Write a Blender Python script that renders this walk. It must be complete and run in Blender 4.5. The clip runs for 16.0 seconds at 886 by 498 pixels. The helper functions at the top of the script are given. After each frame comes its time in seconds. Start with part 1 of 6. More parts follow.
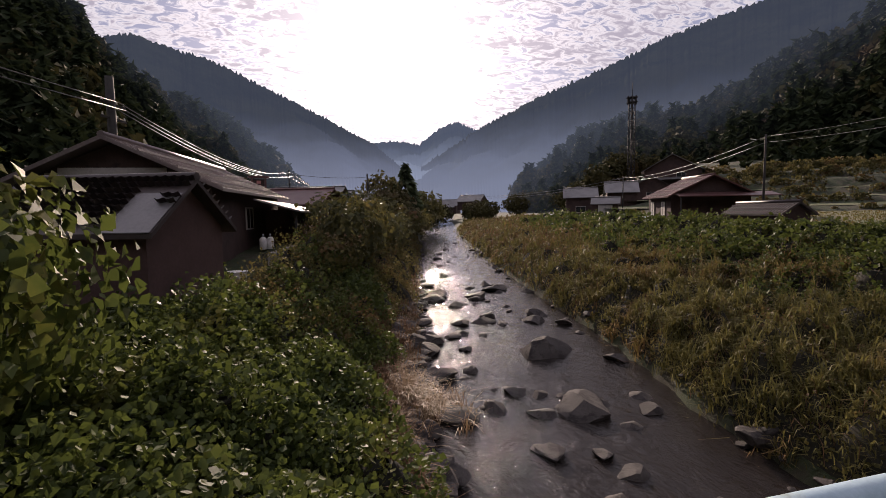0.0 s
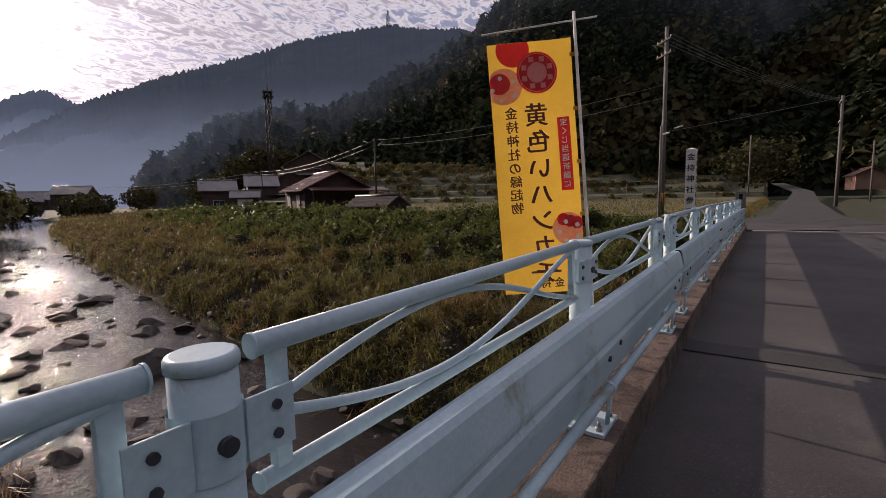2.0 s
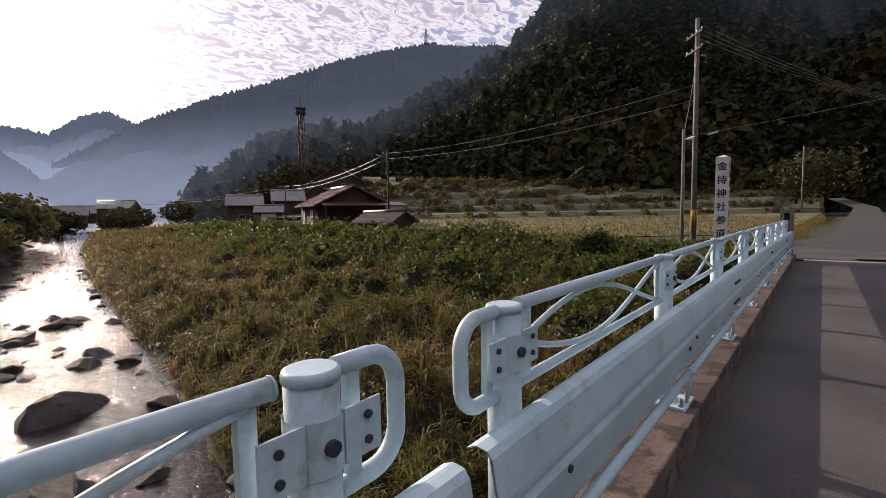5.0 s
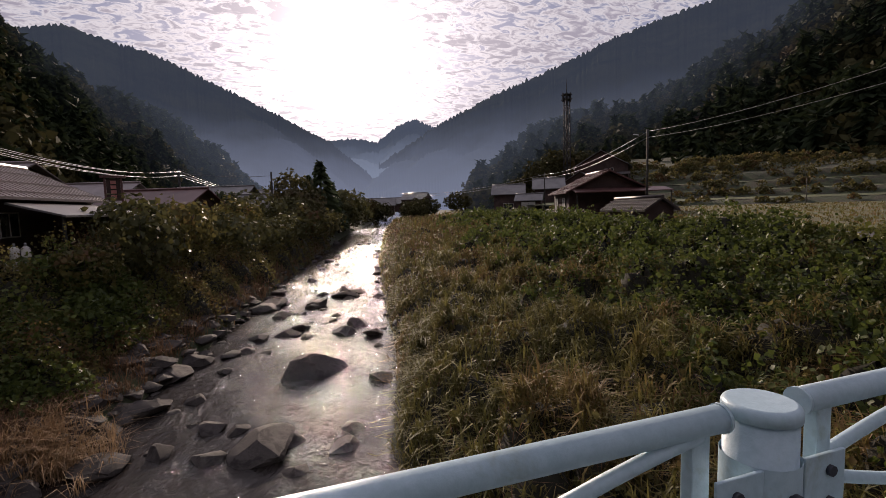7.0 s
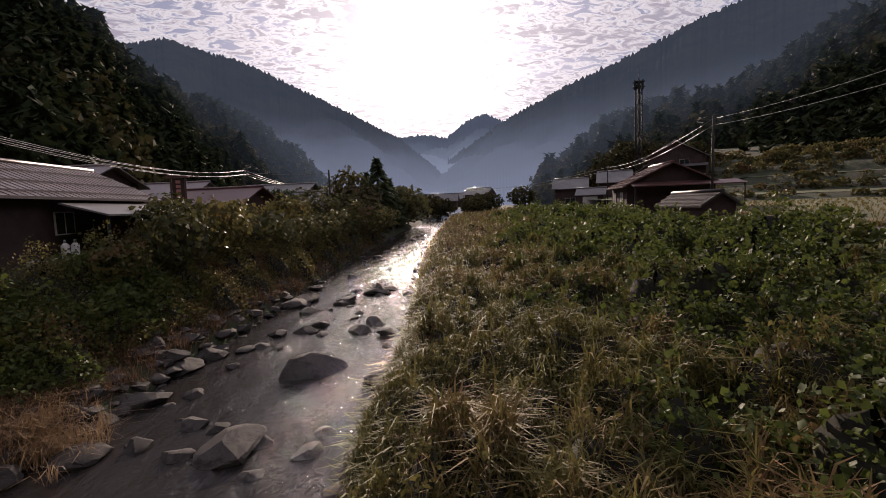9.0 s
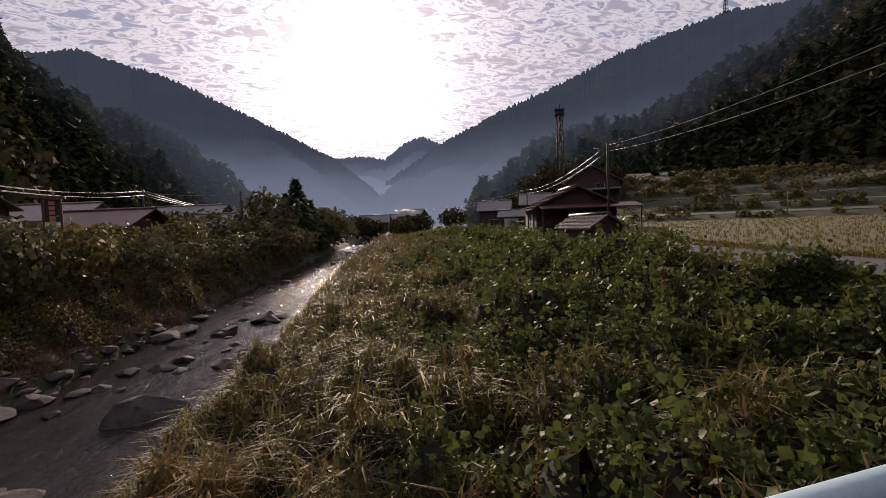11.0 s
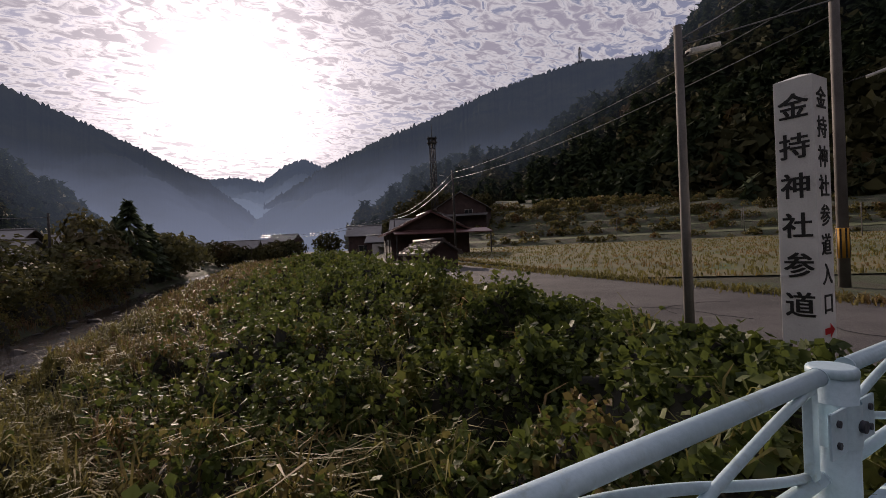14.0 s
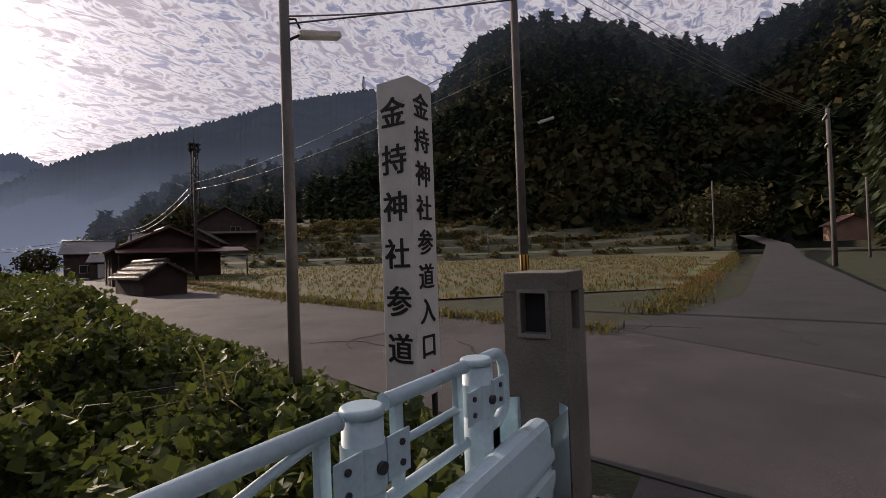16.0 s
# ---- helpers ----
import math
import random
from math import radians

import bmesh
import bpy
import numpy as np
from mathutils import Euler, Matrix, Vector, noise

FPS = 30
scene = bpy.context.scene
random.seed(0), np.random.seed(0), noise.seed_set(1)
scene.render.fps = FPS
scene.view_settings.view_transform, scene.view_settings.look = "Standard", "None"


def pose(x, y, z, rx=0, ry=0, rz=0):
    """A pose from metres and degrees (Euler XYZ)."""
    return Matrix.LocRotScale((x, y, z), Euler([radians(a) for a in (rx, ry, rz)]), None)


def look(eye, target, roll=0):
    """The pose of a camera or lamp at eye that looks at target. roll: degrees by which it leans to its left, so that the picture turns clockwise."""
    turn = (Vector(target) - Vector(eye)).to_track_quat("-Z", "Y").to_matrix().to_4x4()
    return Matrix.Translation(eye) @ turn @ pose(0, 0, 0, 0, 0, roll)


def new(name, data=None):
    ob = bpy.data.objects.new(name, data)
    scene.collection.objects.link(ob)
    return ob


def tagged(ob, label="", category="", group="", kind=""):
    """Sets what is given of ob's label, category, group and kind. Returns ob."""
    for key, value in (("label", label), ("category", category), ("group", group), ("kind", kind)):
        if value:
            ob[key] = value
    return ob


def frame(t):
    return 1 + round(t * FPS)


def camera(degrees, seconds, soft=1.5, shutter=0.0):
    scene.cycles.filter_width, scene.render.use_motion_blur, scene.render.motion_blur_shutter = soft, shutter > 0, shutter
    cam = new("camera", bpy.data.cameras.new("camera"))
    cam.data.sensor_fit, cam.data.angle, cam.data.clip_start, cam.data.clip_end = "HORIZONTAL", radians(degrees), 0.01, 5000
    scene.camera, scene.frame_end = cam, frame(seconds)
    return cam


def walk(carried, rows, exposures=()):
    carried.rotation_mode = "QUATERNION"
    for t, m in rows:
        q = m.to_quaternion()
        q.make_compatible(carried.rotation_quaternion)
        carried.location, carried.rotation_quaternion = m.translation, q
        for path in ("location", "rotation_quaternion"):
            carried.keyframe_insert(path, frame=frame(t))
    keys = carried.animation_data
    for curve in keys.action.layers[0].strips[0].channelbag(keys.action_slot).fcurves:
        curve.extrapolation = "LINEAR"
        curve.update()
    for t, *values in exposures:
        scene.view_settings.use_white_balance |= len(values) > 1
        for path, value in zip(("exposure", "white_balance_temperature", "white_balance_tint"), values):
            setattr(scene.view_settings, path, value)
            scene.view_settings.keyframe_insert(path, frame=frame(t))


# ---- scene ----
cam = camera(87.7, 16.0, soft=0.4)
PATH = [
    (0, (-6.464, -0.540, 1.462), (-6.002, 1.400, 1.303), -0.90),
    (0.5, (-6.410, -0.417, 1.369), (-5.724, 1.450, 1.161), -1.01),
    (1, (-6.177, -0.363, 1.283), (-5.119, 1.321, 1.066), -1.51),
    (1.5, (-5.701, -0.611, 1.275), (-4.299, 0.799, 1.057), -1.32),
    (2, (-5.164, -0.790, 1.269), (-3.534, 0.351, 1.060), -1.18),
    (2.5, (-4.529, -0.967, 1.279), (-2.784, -0.012, 1.080), -1.26),
    (3, (-3.834, -1.038, 1.322), (-2.042, -0.171, 1.134), -1.11),
    (5.3, (-0.886, -0.682, 1.397), (0.530, 0.722, 1.244), -1.36),
    (5.5, (-0.614, -0.601, 1.416), (0.698, 0.899, 1.255), -1.67),
    (6, (-0.004, -0.583, 1.404), (1.024, 1.126, 1.250), -1.37),
    (6.5, (0.606, -0.511, 1.409), (1.384, 1.325, 1.248), -1.65),
    (7, (1.240, -0.570, 1.441), (1.857, 1.324, 1.268), -1.73),
    (7.5, (1.933, -0.576, 1.447), (2.412, 1.356, 1.256), -1.79),
    (8, (2.600, -0.537, 1.464), (2.985, 1.415, 1.260), -2.08),
    (8.5, (3.160, -0.478, 1.468), (3.486, 1.485, 1.268), -2.01),
    (8.7, (3.375, -0.485, 1.472), (3.703, 1.478, 1.278), -2.01),
    (9, (3.770, -0.430, 1.485), (4.097, 1.534, 1.300), -2.01),
    (9.5, (4.470, -0.425, 1.490), (4.919, 1.516, 1.324), -2.11),
    (10, (5.100, -0.425, 1.475), (5.681, 1.483, 1.339), -2.01),
    (10.2, (5.429, -0.425, 1.463), (6.066, 1.466, 1.335), -1.99),
    (12.3, (8.203, -0.498, 1.514), (8.674, 1.445, 1.442), -2.48),
    (12.5, (8.400, -0.555, 1.506), (8.896, 1.381, 1.430), -2.28),
    (13, (8.963, -0.600, 1.505), (9.595, 1.296, 1.440), -2.59),
    (13.5, (9.618, -0.580, 1.511), (10.436, 1.244, 1.465), -2.08),
    (14, (10.409, -0.551, 1.481), (11.443, 1.161, 1.464), -2.62),
    (14.5, (11.038, -0.592, 1.490), (12.253, 0.997, 1.492), -2.18),
    (15, (11.720, -0.714, 1.488), (13.096, 0.737, 1.492), -2.05),
    (15.5, (12.372, -0.782, 1.503), (13.900, 0.508, 1.523), -2.10),
    (16, (13.077, -0.863, 1.474), (14.765, 0.210, 1.508), -2.11),
]
walk(cam, [(t, look(eye, target, roll)) for t, eye, target, roll in PATH],
     exposures=[(0, 0.3, 6250, 23), (1, 0.13, 6250, 24), (2, 0.15, 6250, 24), (3.2, 0.72, 6250, 22), (5.5, 0.56, 6250, 21), (6.3, 0.18, 6250, 21), (7.5, -0.02, 6250, 22), (9, 0.11, 6250, 22), (10.2, 0.13, 6250, 22), (12.5, -0.10, 6250, 22), (14.5, -0.15, 6250, 21), (16, -0.05, 6250, 21)])

# ---------------------------------------------------------------- light
SUN_YAW, SUN_EL = -7.0, 18.2
sd = Vector((-math.sin(radians(SUN_YAW)) * math.cos(radians(SUN_EL)), math.cos(radians(SUN_YAW)) * math.cos(radians(SUN_EL)), math.sin(radians(SUN_EL))))
sun = new("sun", bpy.data.lights.new("sun", "SUN"))
sun.data.energy, sun.data.angle, sun.data.color = 4.4, radians(0.6), (1.0, 0.82, 0.60)
sun.matrix_world = look(sd * 100, (0, 0, 0))


def nd(nt, kind, **props):
    n = nt.nodes.new(kind)
    for k, v in props.items():
        if k == "ins":
            for a, b in v.items():
                n.inputs[a].default_value = b
        else:
            setattr(n, k, v)
    return n


def math_node(nt, op, a, b=None, clamp=False):
    n = nt.nodes.new("ShaderNodeMath")
    n.operation, n.use_clamp = op, clamp
    for i, v in enumerate((a, b)):
        if v is None:
            continue
        if hasattr(v, "links"):
            nt.links.new(v, n.inputs[i])
        else:
            n.inputs[i].default_value = v
    return n.outputs[0]


def mixc(nt, fac, a, b, blend="MIX"):
    n = nt.nodes.new("ShaderNodeMix")
    n.data_type, n.blend_type = "RGBA", blend
    for sock, v in ((n.inputs[0], fac), (n.inputs[6], a), (n.inputs[7], b)):
        if hasattr(v, "links"):
            nt.links.new(v, sock)
        elif isinstance(v, (int, float)):
            sock.default_value = v
        else:
            sock.default_value = (*v, 1)
    return n.outputs[2]


def ramp(nt, fac, lo, hi, a=0.0, b=1.0):
    n = nt.nodes.new("ShaderNodeMapRange")
    n.inputs[1].default_value, n.inputs[2].default_value, n.inputs[3].default_value, n.inputs[4].default_value = lo, hi, a, b
    n.interpolation_type = "SMOOTHSTEP"
    nt.links.new(fac, n.inputs[0])
    return n.outputs[0]


def sky():
    w = bpy.data.worlds.new("sky")
    scene.world = w
    w.use_nodes = True
    nt = w.node_tree
    nt.nodes.clear()
    out = nt.nodes.new("ShaderNodeOutputWorld")
    bg = nt.nodes.new("ShaderNodeBackground")
    bg.inputs[1].default_value = 1.0
    tex = nd(nt, "ShaderNodeTexSky", sky_type="NISHITA", sun_disc=False, sun_elevation=radians(SUN_EL), sun_rotation=radians(-SUN_YAW), air_density=1.0, dust_density=1.5)
    tc = nt.nodes.new("ShaderNodeTexCoord")
    sep = nt.nodes.new("ShaderNodeSeparateXYZ")
    nt.links.new(tc.outputs["Generated"], sep.inputs[0])
    z = math_node(nt, "ADD", math_node(nt, "MAXIMUM", sep.outputs[2], 0.02), 0.12)
    comb = nt.nodes.new("ShaderNodeCombineXYZ")
    nt.links.new(math_node(nt, "DIVIDE", sep.outputs[0], z), comb.inputs[0])
    nt.links.new(math_node(nt, "DIVIDE", sep.outputs[1], z), comb.inputs[1])
    mp = nd(nt, "ShaderNodeMapping")
    mp.inputs["Rotation"].default_value = (0, 0, 0.5)
    mp.inputs["Scale"].default_value = (1.0, 1.5, 1.0)
    nt.links.new(comb.outputs[0], mp.inputs[0])
    big = nd(nt, "ShaderNodeTexNoise", ins={"Scale": 1.3, "Detail": 3.0, "Roughness": 0.55, "Distortion": 0.4})
    fine = nd(nt, "ShaderNodeTexNoise", ins={"Scale": 13.0, "Detail": 5.0, "Roughness": 0.6, "Distortion": 0.9})
    for n in (big, fine):
        nt.links.new(mp.outputs[0], n.inputs["Vector"])
    cover = math_node(nt, "ADD", math_node(nt, "MULTIPLY", big.outputs[0], 0.45), math_node(nt, "MULTIPLY", fine.outputs[0], 0.75))
    mask = ramp(nt, cover, 0.50, 0.60)
    thick = ramp(nt, cover, 0.57, 0.70)
    dot = nt.nodes.new("ShaderNodeVectorMath")
    dot.operation = "DOT_PRODUCT"
    dot.inputs[1].default_value = sd
    nt.links.new(tc.outputs["Generated"], dot.inputs[0])
    near = math_node(nt, "MAXIMUM", dot.outputs["Value"], 0.0)
    glow = math_node(nt, "POWER", near, 16.0)
    core = math_node(nt, "POWER", near, 170.0)
    blue = mixc(nt, 1.0, tex.outputs[0], (0.06, 0.062, 0.075), "MULTIPLY")
    gap = mixc(nt, 0.75, blue, (0.27, 0.275, 0.34))
    # thin cloud lets the light through, thick cloud is grey
    thin = mixc(nt, glow, (0.61, 0.59, 0.58), (1.1, 1.01, 0.94))
    dark = mixc(nt, glow, (0.33, 0.31, 0.355), (0.62, 0.56, 0.55))
    cloud = mixc(nt, thick, thin, dark)
    col = mixc(nt, mask, gap, cloud)
    hot = nt.nodes.new("ShaderNodeVectorMath")
    hot.operation = "SCALE"
    hot.inputs[0].default_value = (2.6, 2.3, 2.1)
    veil = math_node(nt, "SUBTRACT", 1.0, math_node(nt, "MULTIPLY", thick, 0.62))
    wide = math_node(nt, "MULTIPLY", math_node(nt, "POWER", near, 45.0), math_node(nt, "MULTIPLY", veil, 0.30))
    nt.links.new(math_node(nt, "ADD", math_node(nt, "MULTIPLY", core, veil), wide), hot.inputs["Scale"])
    col = mixc(nt, 1.0, col, hot.outputs[0], "ADD")
    nt.links.new(col, bg.inputs[0])
    nt.links.new(bg.outputs[0], out.inputs[0])


sky()


# ---------------------------------------------------------------- materials
def mat(name, c1, c2, scale=1.0, fine=18.0, rough=0.75, bump=0.3, metal=0.0, c3=None, thresh=(0.52, 0.7), island=0.0, rand=0.0, trans=0.0, dist=0.02, spec=0.5):
    m = bpy.data.materials.new(name)
    m.use_nodes = True
    nt = m.node_tree
    bs = nt.nodes["Principled BSDF"]
    geo = nt.nodes.new("ShaderNodeNewGeometry")
    n1 = nd(nt, "ShaderNodeTexNoise", ins={"Scale": scale, "Detail": 5.0, "Roughness": 0.6})
    n2 = nd(nt, "ShaderNodeTexNoise", ins={"Scale": fine, "Detail": 4.0, "Roughness": 0.65})
    for n in (n1, n2):
        nt.links.new(geo.outputs["Position"], n.inputs["Vector"])
    f = math_node(nt, "ADD", math_node(nt, "MULTIPLY", n1.outputs[0], 0.6), math_node(nt, "MULTIPLY", n2.outputs[0], 0.4))
    fac = ramp(nt, f, 0.36, 0.64)
    if island:
        fac = math_node(nt, "ADD", math_node(nt, "MULTIPLY", fac, 1 - island), math_node(nt, "MULTIPLY", geo.outputs["Random Per Island"], island))
    if rand:
        oi = nt.nodes.new("ShaderNodeObjectInfo")
        fac = math_node(nt, "ADD", math_node(nt, "MULTIPLY", fac, 1 - rand), math_node(nt, "MULTIPLY", oi.outputs["Random"], rand))
    col = mixc(nt, fac, c1, c2)
    if c3:
        n3 = nd(nt, "ShaderNodeTexNoise", ins={"Scale": scale * 1.7, "Detail": 6.0, "Roughness": 0.7, "Distortion": 0.5})
        off = nd(nt, "ShaderNodeVectorMath", operation="ADD")
        off.inputs[1].default_value = (31, 17, 5)
        nt.links.new(geo.outputs["Position"], off.inputs[0])
        nt.links.new(off.outputs[0], n3.inputs["Vector"])
        col = mixc(nt, ramp(nt, n3.outputs[0], *thresh), col, c3)
    nt.links.new(col, bs.inputs["Base Color"])
    bs.inputs["Metallic"].default_value = metal
    bs.inputs["Specular IOR Level"].default_value = spec
    rr = math_node(nt, "ADD", math_node(nt, "MULTIPLY", n2.outputs[0], 0.25), rough - 0.12, True)
    nt.links.new(rr, bs.inputs["Roughness"])
    if bump:
        bp = nd(nt, "ShaderNodeBump", ins={"Strength": bump, "Distance": dist})
        nt.links.new(n2.outputs[0], bp.inputs["Height"])
        nt.links.new(bp.outputs[0], bs.inputs["Normal"])
    if trans:
        tr = nt.nodes.new("ShaderNodeBsdfTranslucent")
        nt.links.new(mixc(nt, 0.5, col, tuple(min(1, v * 1.6) for v in c2)), tr.inputs[0])
        mx = nt.nodes.new("ShaderNodeMixShader")
        mx.inputs[0].default_value = trans
        nt.links.new(bs.outputs[0], mx.inputs[1])
        nt.links.new(tr.outputs[0], mx.inputs[2])
        nt.links.new(mx.outputs[0], nt.nodes["Material Output"].inputs[0])
    return m


def flat(name, c, rough=0.6, metal=0.0, k=0.25, trans=0.0):
    return mat(name, tuple(v * (1 - k) for v in c), tuple(min(1, v * (1 + k * 0.6)) for v in c), 3.0, 40.0, rough, 0.1, metal, trans=trans)


def speckle(m, scale, lo, hi, c):
    """Loose pale grit worn out of a surface."""
    nt = m.node_tree
    bs = nt.nodes["Principled BSDF"]
    was = bs.inputs["Base Color"].links[0].from_socket
    geo = nt.nodes.new("ShaderNodeNewGeometry")
    n = nd(nt, "ShaderNodeTexNoise", ins={"Scale": scale, "Detail": 2.0, "Roughness": 0.5})
    w = nd(nt, "ShaderNodeTexNoise", ins={"Scale": 0.35, "Detail": 3.0})
    for q in (n, w):
        nt.links.new(geo.outputs["Position"], q.inputs["Vector"])
    f = math_node(nt, "MULTIPLY", ramp(nt, n.outputs[0], lo, hi), ramp(nt, w.outputs[0], 0.35, 0.6, 0.25, 1.0))
    nt.links.new(mixc(nt, f, was, c), bs.inputs["Base Color"])
    return m


M = {}
M["paint"] = mat("white_rail_paint", (0.36, 0.49, 0.565), (0.48, 0.61, 0.69), 2.0, 60.0, 0.40, 0.08, c3=(0.26, 0.31, 0.28), thresh=(0.56, 0.72))
M["bolt"] = flat("galvanised_bolt", (0.30, 0.30, 0.31), 0.45, 0.7)
M["darkbolt"] = flat("dark_bolt_head", (0.025, 0.028, 0.04), 0.5)
M["hole"] = flat("dark_hole", (0.02, 0.02, 0.025), 0.8)
M["asphalt"] = mat("asphalt", (0.030, 0.027, 0.029), (0.074, 0.068, 0.069), 0.5, 90.0, 0.85, 0.5, c3=(0.085, 0.080, 0.074), thresh=(0.56, 0.72))
M["asphalt2"] = mat("asphalt_patch", (0.028, 0.027, 0.029), (0.045, 0.044, 0.045), 0.8, 80.0, 0.85, 0.5)
speckle(M["asphalt"], 85.0, 0.60, 0.70, (0.15, 0.140, 0.132))
speckle(M["asphalt2"], 85.0, 0.64, 0.72, (0.10, 0.095, 0.09))
M["kerb"] = mat("stained_kerb_concrete", (0.06, 0.042, 0.036), (0.18, 0.13, 0.11), 2.2, 60.0, 0.9, 1.0, c3=(0.045, 0.032, 0.028), thresh=(0.48, 0.60))
M["concrete"] = mat("grey_concrete", (0.20, 0.19, 0.175), (0.30, 0.285, 0.26), 1.5, 50.0, 0.9, 0.5, c3=(0.11, 0.10, 0.09), thresh=(0.55, 0.75))
M["pillar"] = mat("granite_pillar", (0.13, 0.115, 0.10), (0.22, 0.20, 0.18), 2.0, 90.0, 0.85, 0.4, c3=(0.08, 0.07, 0.06), thresh=(0.55, 0.72))
M["soil"] = mat("bank_soil", (0.020, 0.018, 0.011), (0.050, 0.045, 0.024), 0.4, 9.0, 0.95, 0.8, c3=(0.034, 0.046, 0.017), thresh=(0.42, 0.56), dist=0.1)
M["rock"] = mat("river_rock", (0.045, 0.040, 0.038), (0.105, 0.094, 0.088), 1.2, 22.0, 0.80, 0.7, c3=(0.035, 0.031, 0.030), thresh=(0.46, 0.62), rand=0.4, spec=0.15)
M["pole"] = mat("concrete_pole", (0.11, 0.10, 0.095), (0.18, 0.165, 0.155), 1.5, 50.0, 0.8, 0.2)
M["darkpole"] = mat("dark_pole", (0.025, 0.023, 0.022), (0.05, 0.045, 0.04), 1.5, 30.0, 0.8, 0.3)
M["wire"] = flat("cable", (0.16, 0.155, 0.15), 0.45)
M["board"] = mat("white_sign_board", (0.62, 0.60, 0.58), (0.74, 0.72, 0.70), 2.0, 50.0, 0.55, 0.05, c3=(0.42, 0.39, 0.36), thresh=(0.62, 0.8))
M["ink"] = flat("black_lettering", (0.018, 0.017, 0.017), 0.6)
M["red"] = flat("red_print", (0.60, 0.035, 0.04), 0.6, trans=0.45)
M["pink"] = flat("pink_print", (0.80, 0.36, 0.32), 0.6, trans=0.45)
M["maroon"] = flat("maroon_lettering", (0.14, 0.03, 0.025), 0.7)
M["yellow"] = mat("yellow_cloth", (0.60, 0.30, 0.025), (0.74, 0.42, 0.05), 4.0, 120.0, 0.8, 0.1, trans=0.42)
M["white"] = flat("white_print", (0.75, 0.72, 0.68), 0.7)
M["hazard"] = flat("hazard_yellow", (0.55, 0.27, 0.02), 0.6)
M["leaf"] = mat("kudzu_leaf", (0.022, 0.038, 0.011), (0.105, 0.130, 0.028), 0.25, 1.6, 0.58, 0.0, c3=(0.17, 0.15, 0.032), thresh=(0.54, 0.70), island=0.75, trans=0.28, spec=0.22)
M["bush"] = mat("bank_shrub_leaf", (0.040, 0.046, 0.018), (0.160, 0.138, 0.046), 0.2, 1.0, 0.55, 0.0, c3=(0.12, 0.060, 0.030), thresh=(0.50, 0.64), island=0.65, trans=0.28, spec=0.15)
M["grass"] = mat("bank_grass", (0.040, 0.044, 0.014), (0.185, 0.165, 0.050), 0.12, 1.8, 0.6, 0.0, c3=(0.19, 0.110, 0.050), thresh=(0.47, 0.61), island=0.65, trans=0.30, spec=0.12)
M["drygrass"] = mat("dry_bank_grass", (0.060, 0.035, 0.022), (0.21, 0.125, 0.065), 0.3, 1.0, 0.75, 0.0, island=0.6, trans=0.2, spec=0.2)
M["field_straw"] = mat("bleached_straw", (0.12, 0.075, 0.04), (0.32, 0.21, 0.11), 0.6, 2.0, 0.6, 0.0, island=0.6, trans=0.3)
M["field"] = mat("stubble_field", (0.065, 0.070, 0.026), (0.135, 0.110, 0.048), 0.25, 5.0, 0.9, 0.6, c3=(0.055, 0.09, 0.025), thresh=(0.5, 0.66), dist=0.08)
# near-black colour that stands for shade in the gaps between leaves
M["shade_shell"] = mat("painted_gap_shade", (0.010, 0.010, 0.006), (0.026, 0.024, 0.013), 2.0, 14.0, 0.95, 0.5)
M["greenfield"] = mat("green_terrace_grass", (0.040, 0.060, 0.018), (0.085, 0.095, 0.030), 0.2, 4.0, 0.9, 0.6, c3=(0.11, 0.085, 0.035), thresh=(0.55, 0.7), dist=0.08)
M["conifer"] = mat("conifer_foliage", (0.022, 0.035, 0.017), (0.060, 0.080, 0.032), 0.02, 0.3, 0.8, 0.0, island=0.4, trans=0.15)
M["broad"] = mat("broadleaf_foliage", (0.040, 0.048, 0.018), (0.105, 0.098, 0.034), 0.02, 0.25, 0.8, 0.0, c3=(0.085, 0.05, 0.022), thresh=(0.56, 0.72), island=0.4, trans=0.2)
M["hillsoil"] = mat("hazy_forest_floor", (0.010, 0.014, 0.007), (0.022, 0.026, 0.012), 0.03, 0.5, 0.95, 0.0)
M["trunk"] = mat("tree_bark", (0.03, 0.024, 0.018), (0.07, 0.055, 0.042), 3.0, 20.0, 0.9, 0.6)
M["brownwall"] = mat("brown_board_wall", (0.040, 0.022, 0.020), (0.075, 0.044, 0.038), 0.8, 14.0, 0.8, 0.3, c3=(0.03, 0.018, 0.016), thresh=(0.55, 0.7))
M["mudwall"] = mat("red_brown_sheet_wall", (0.070, 0.038, 0.034), (0.105, 0.062, 0.055), 0.7, 10.0, 0.85, 0.2)
M["plaster"] = mat("aged_white_plaster", (0.42, 0.39, 0.36), (0.55, 0.52, 0.48), 0.8, 12.0, 0.85, 0.1, c3=(0.30, 0.26, 0.23), thresh=(0.58, 0.75))
M["tile"] = mat("dark_roof_tile", (0.045, 0.034, 0.033), (0.085, 0.066, 0.062), 1.5, 25.0, 0.48, 0.2, rand=0.5)
M["metalroof"] = mat("painted_metal_roof", (0.17, 0.135, 0.13), (0.25, 0.21, 0.205), 0.6, 12.0, 0.36, 0.05, metal=0.2)
M["greyroof"] = mat("grey_metal_roof", (0.13, 0.125, 0.125), (0.20, 0.19, 0.19), 0.5, 12.0, 0.38, 0.05, metal=0.2)
M["redroof"] = mat("red_brown_metal_roof", (0.10, 0.045, 0.042), (0.15, 0.075, 0.07), 0.6, 12.0, 0.4, 0.05, metal=0.1)
M["window"] = mat("dark_window_glass", (0.02, 0.022, 0.025), (0.035, 0.037, 0.04), 0.5, 4.0, 0.12, 0.0)
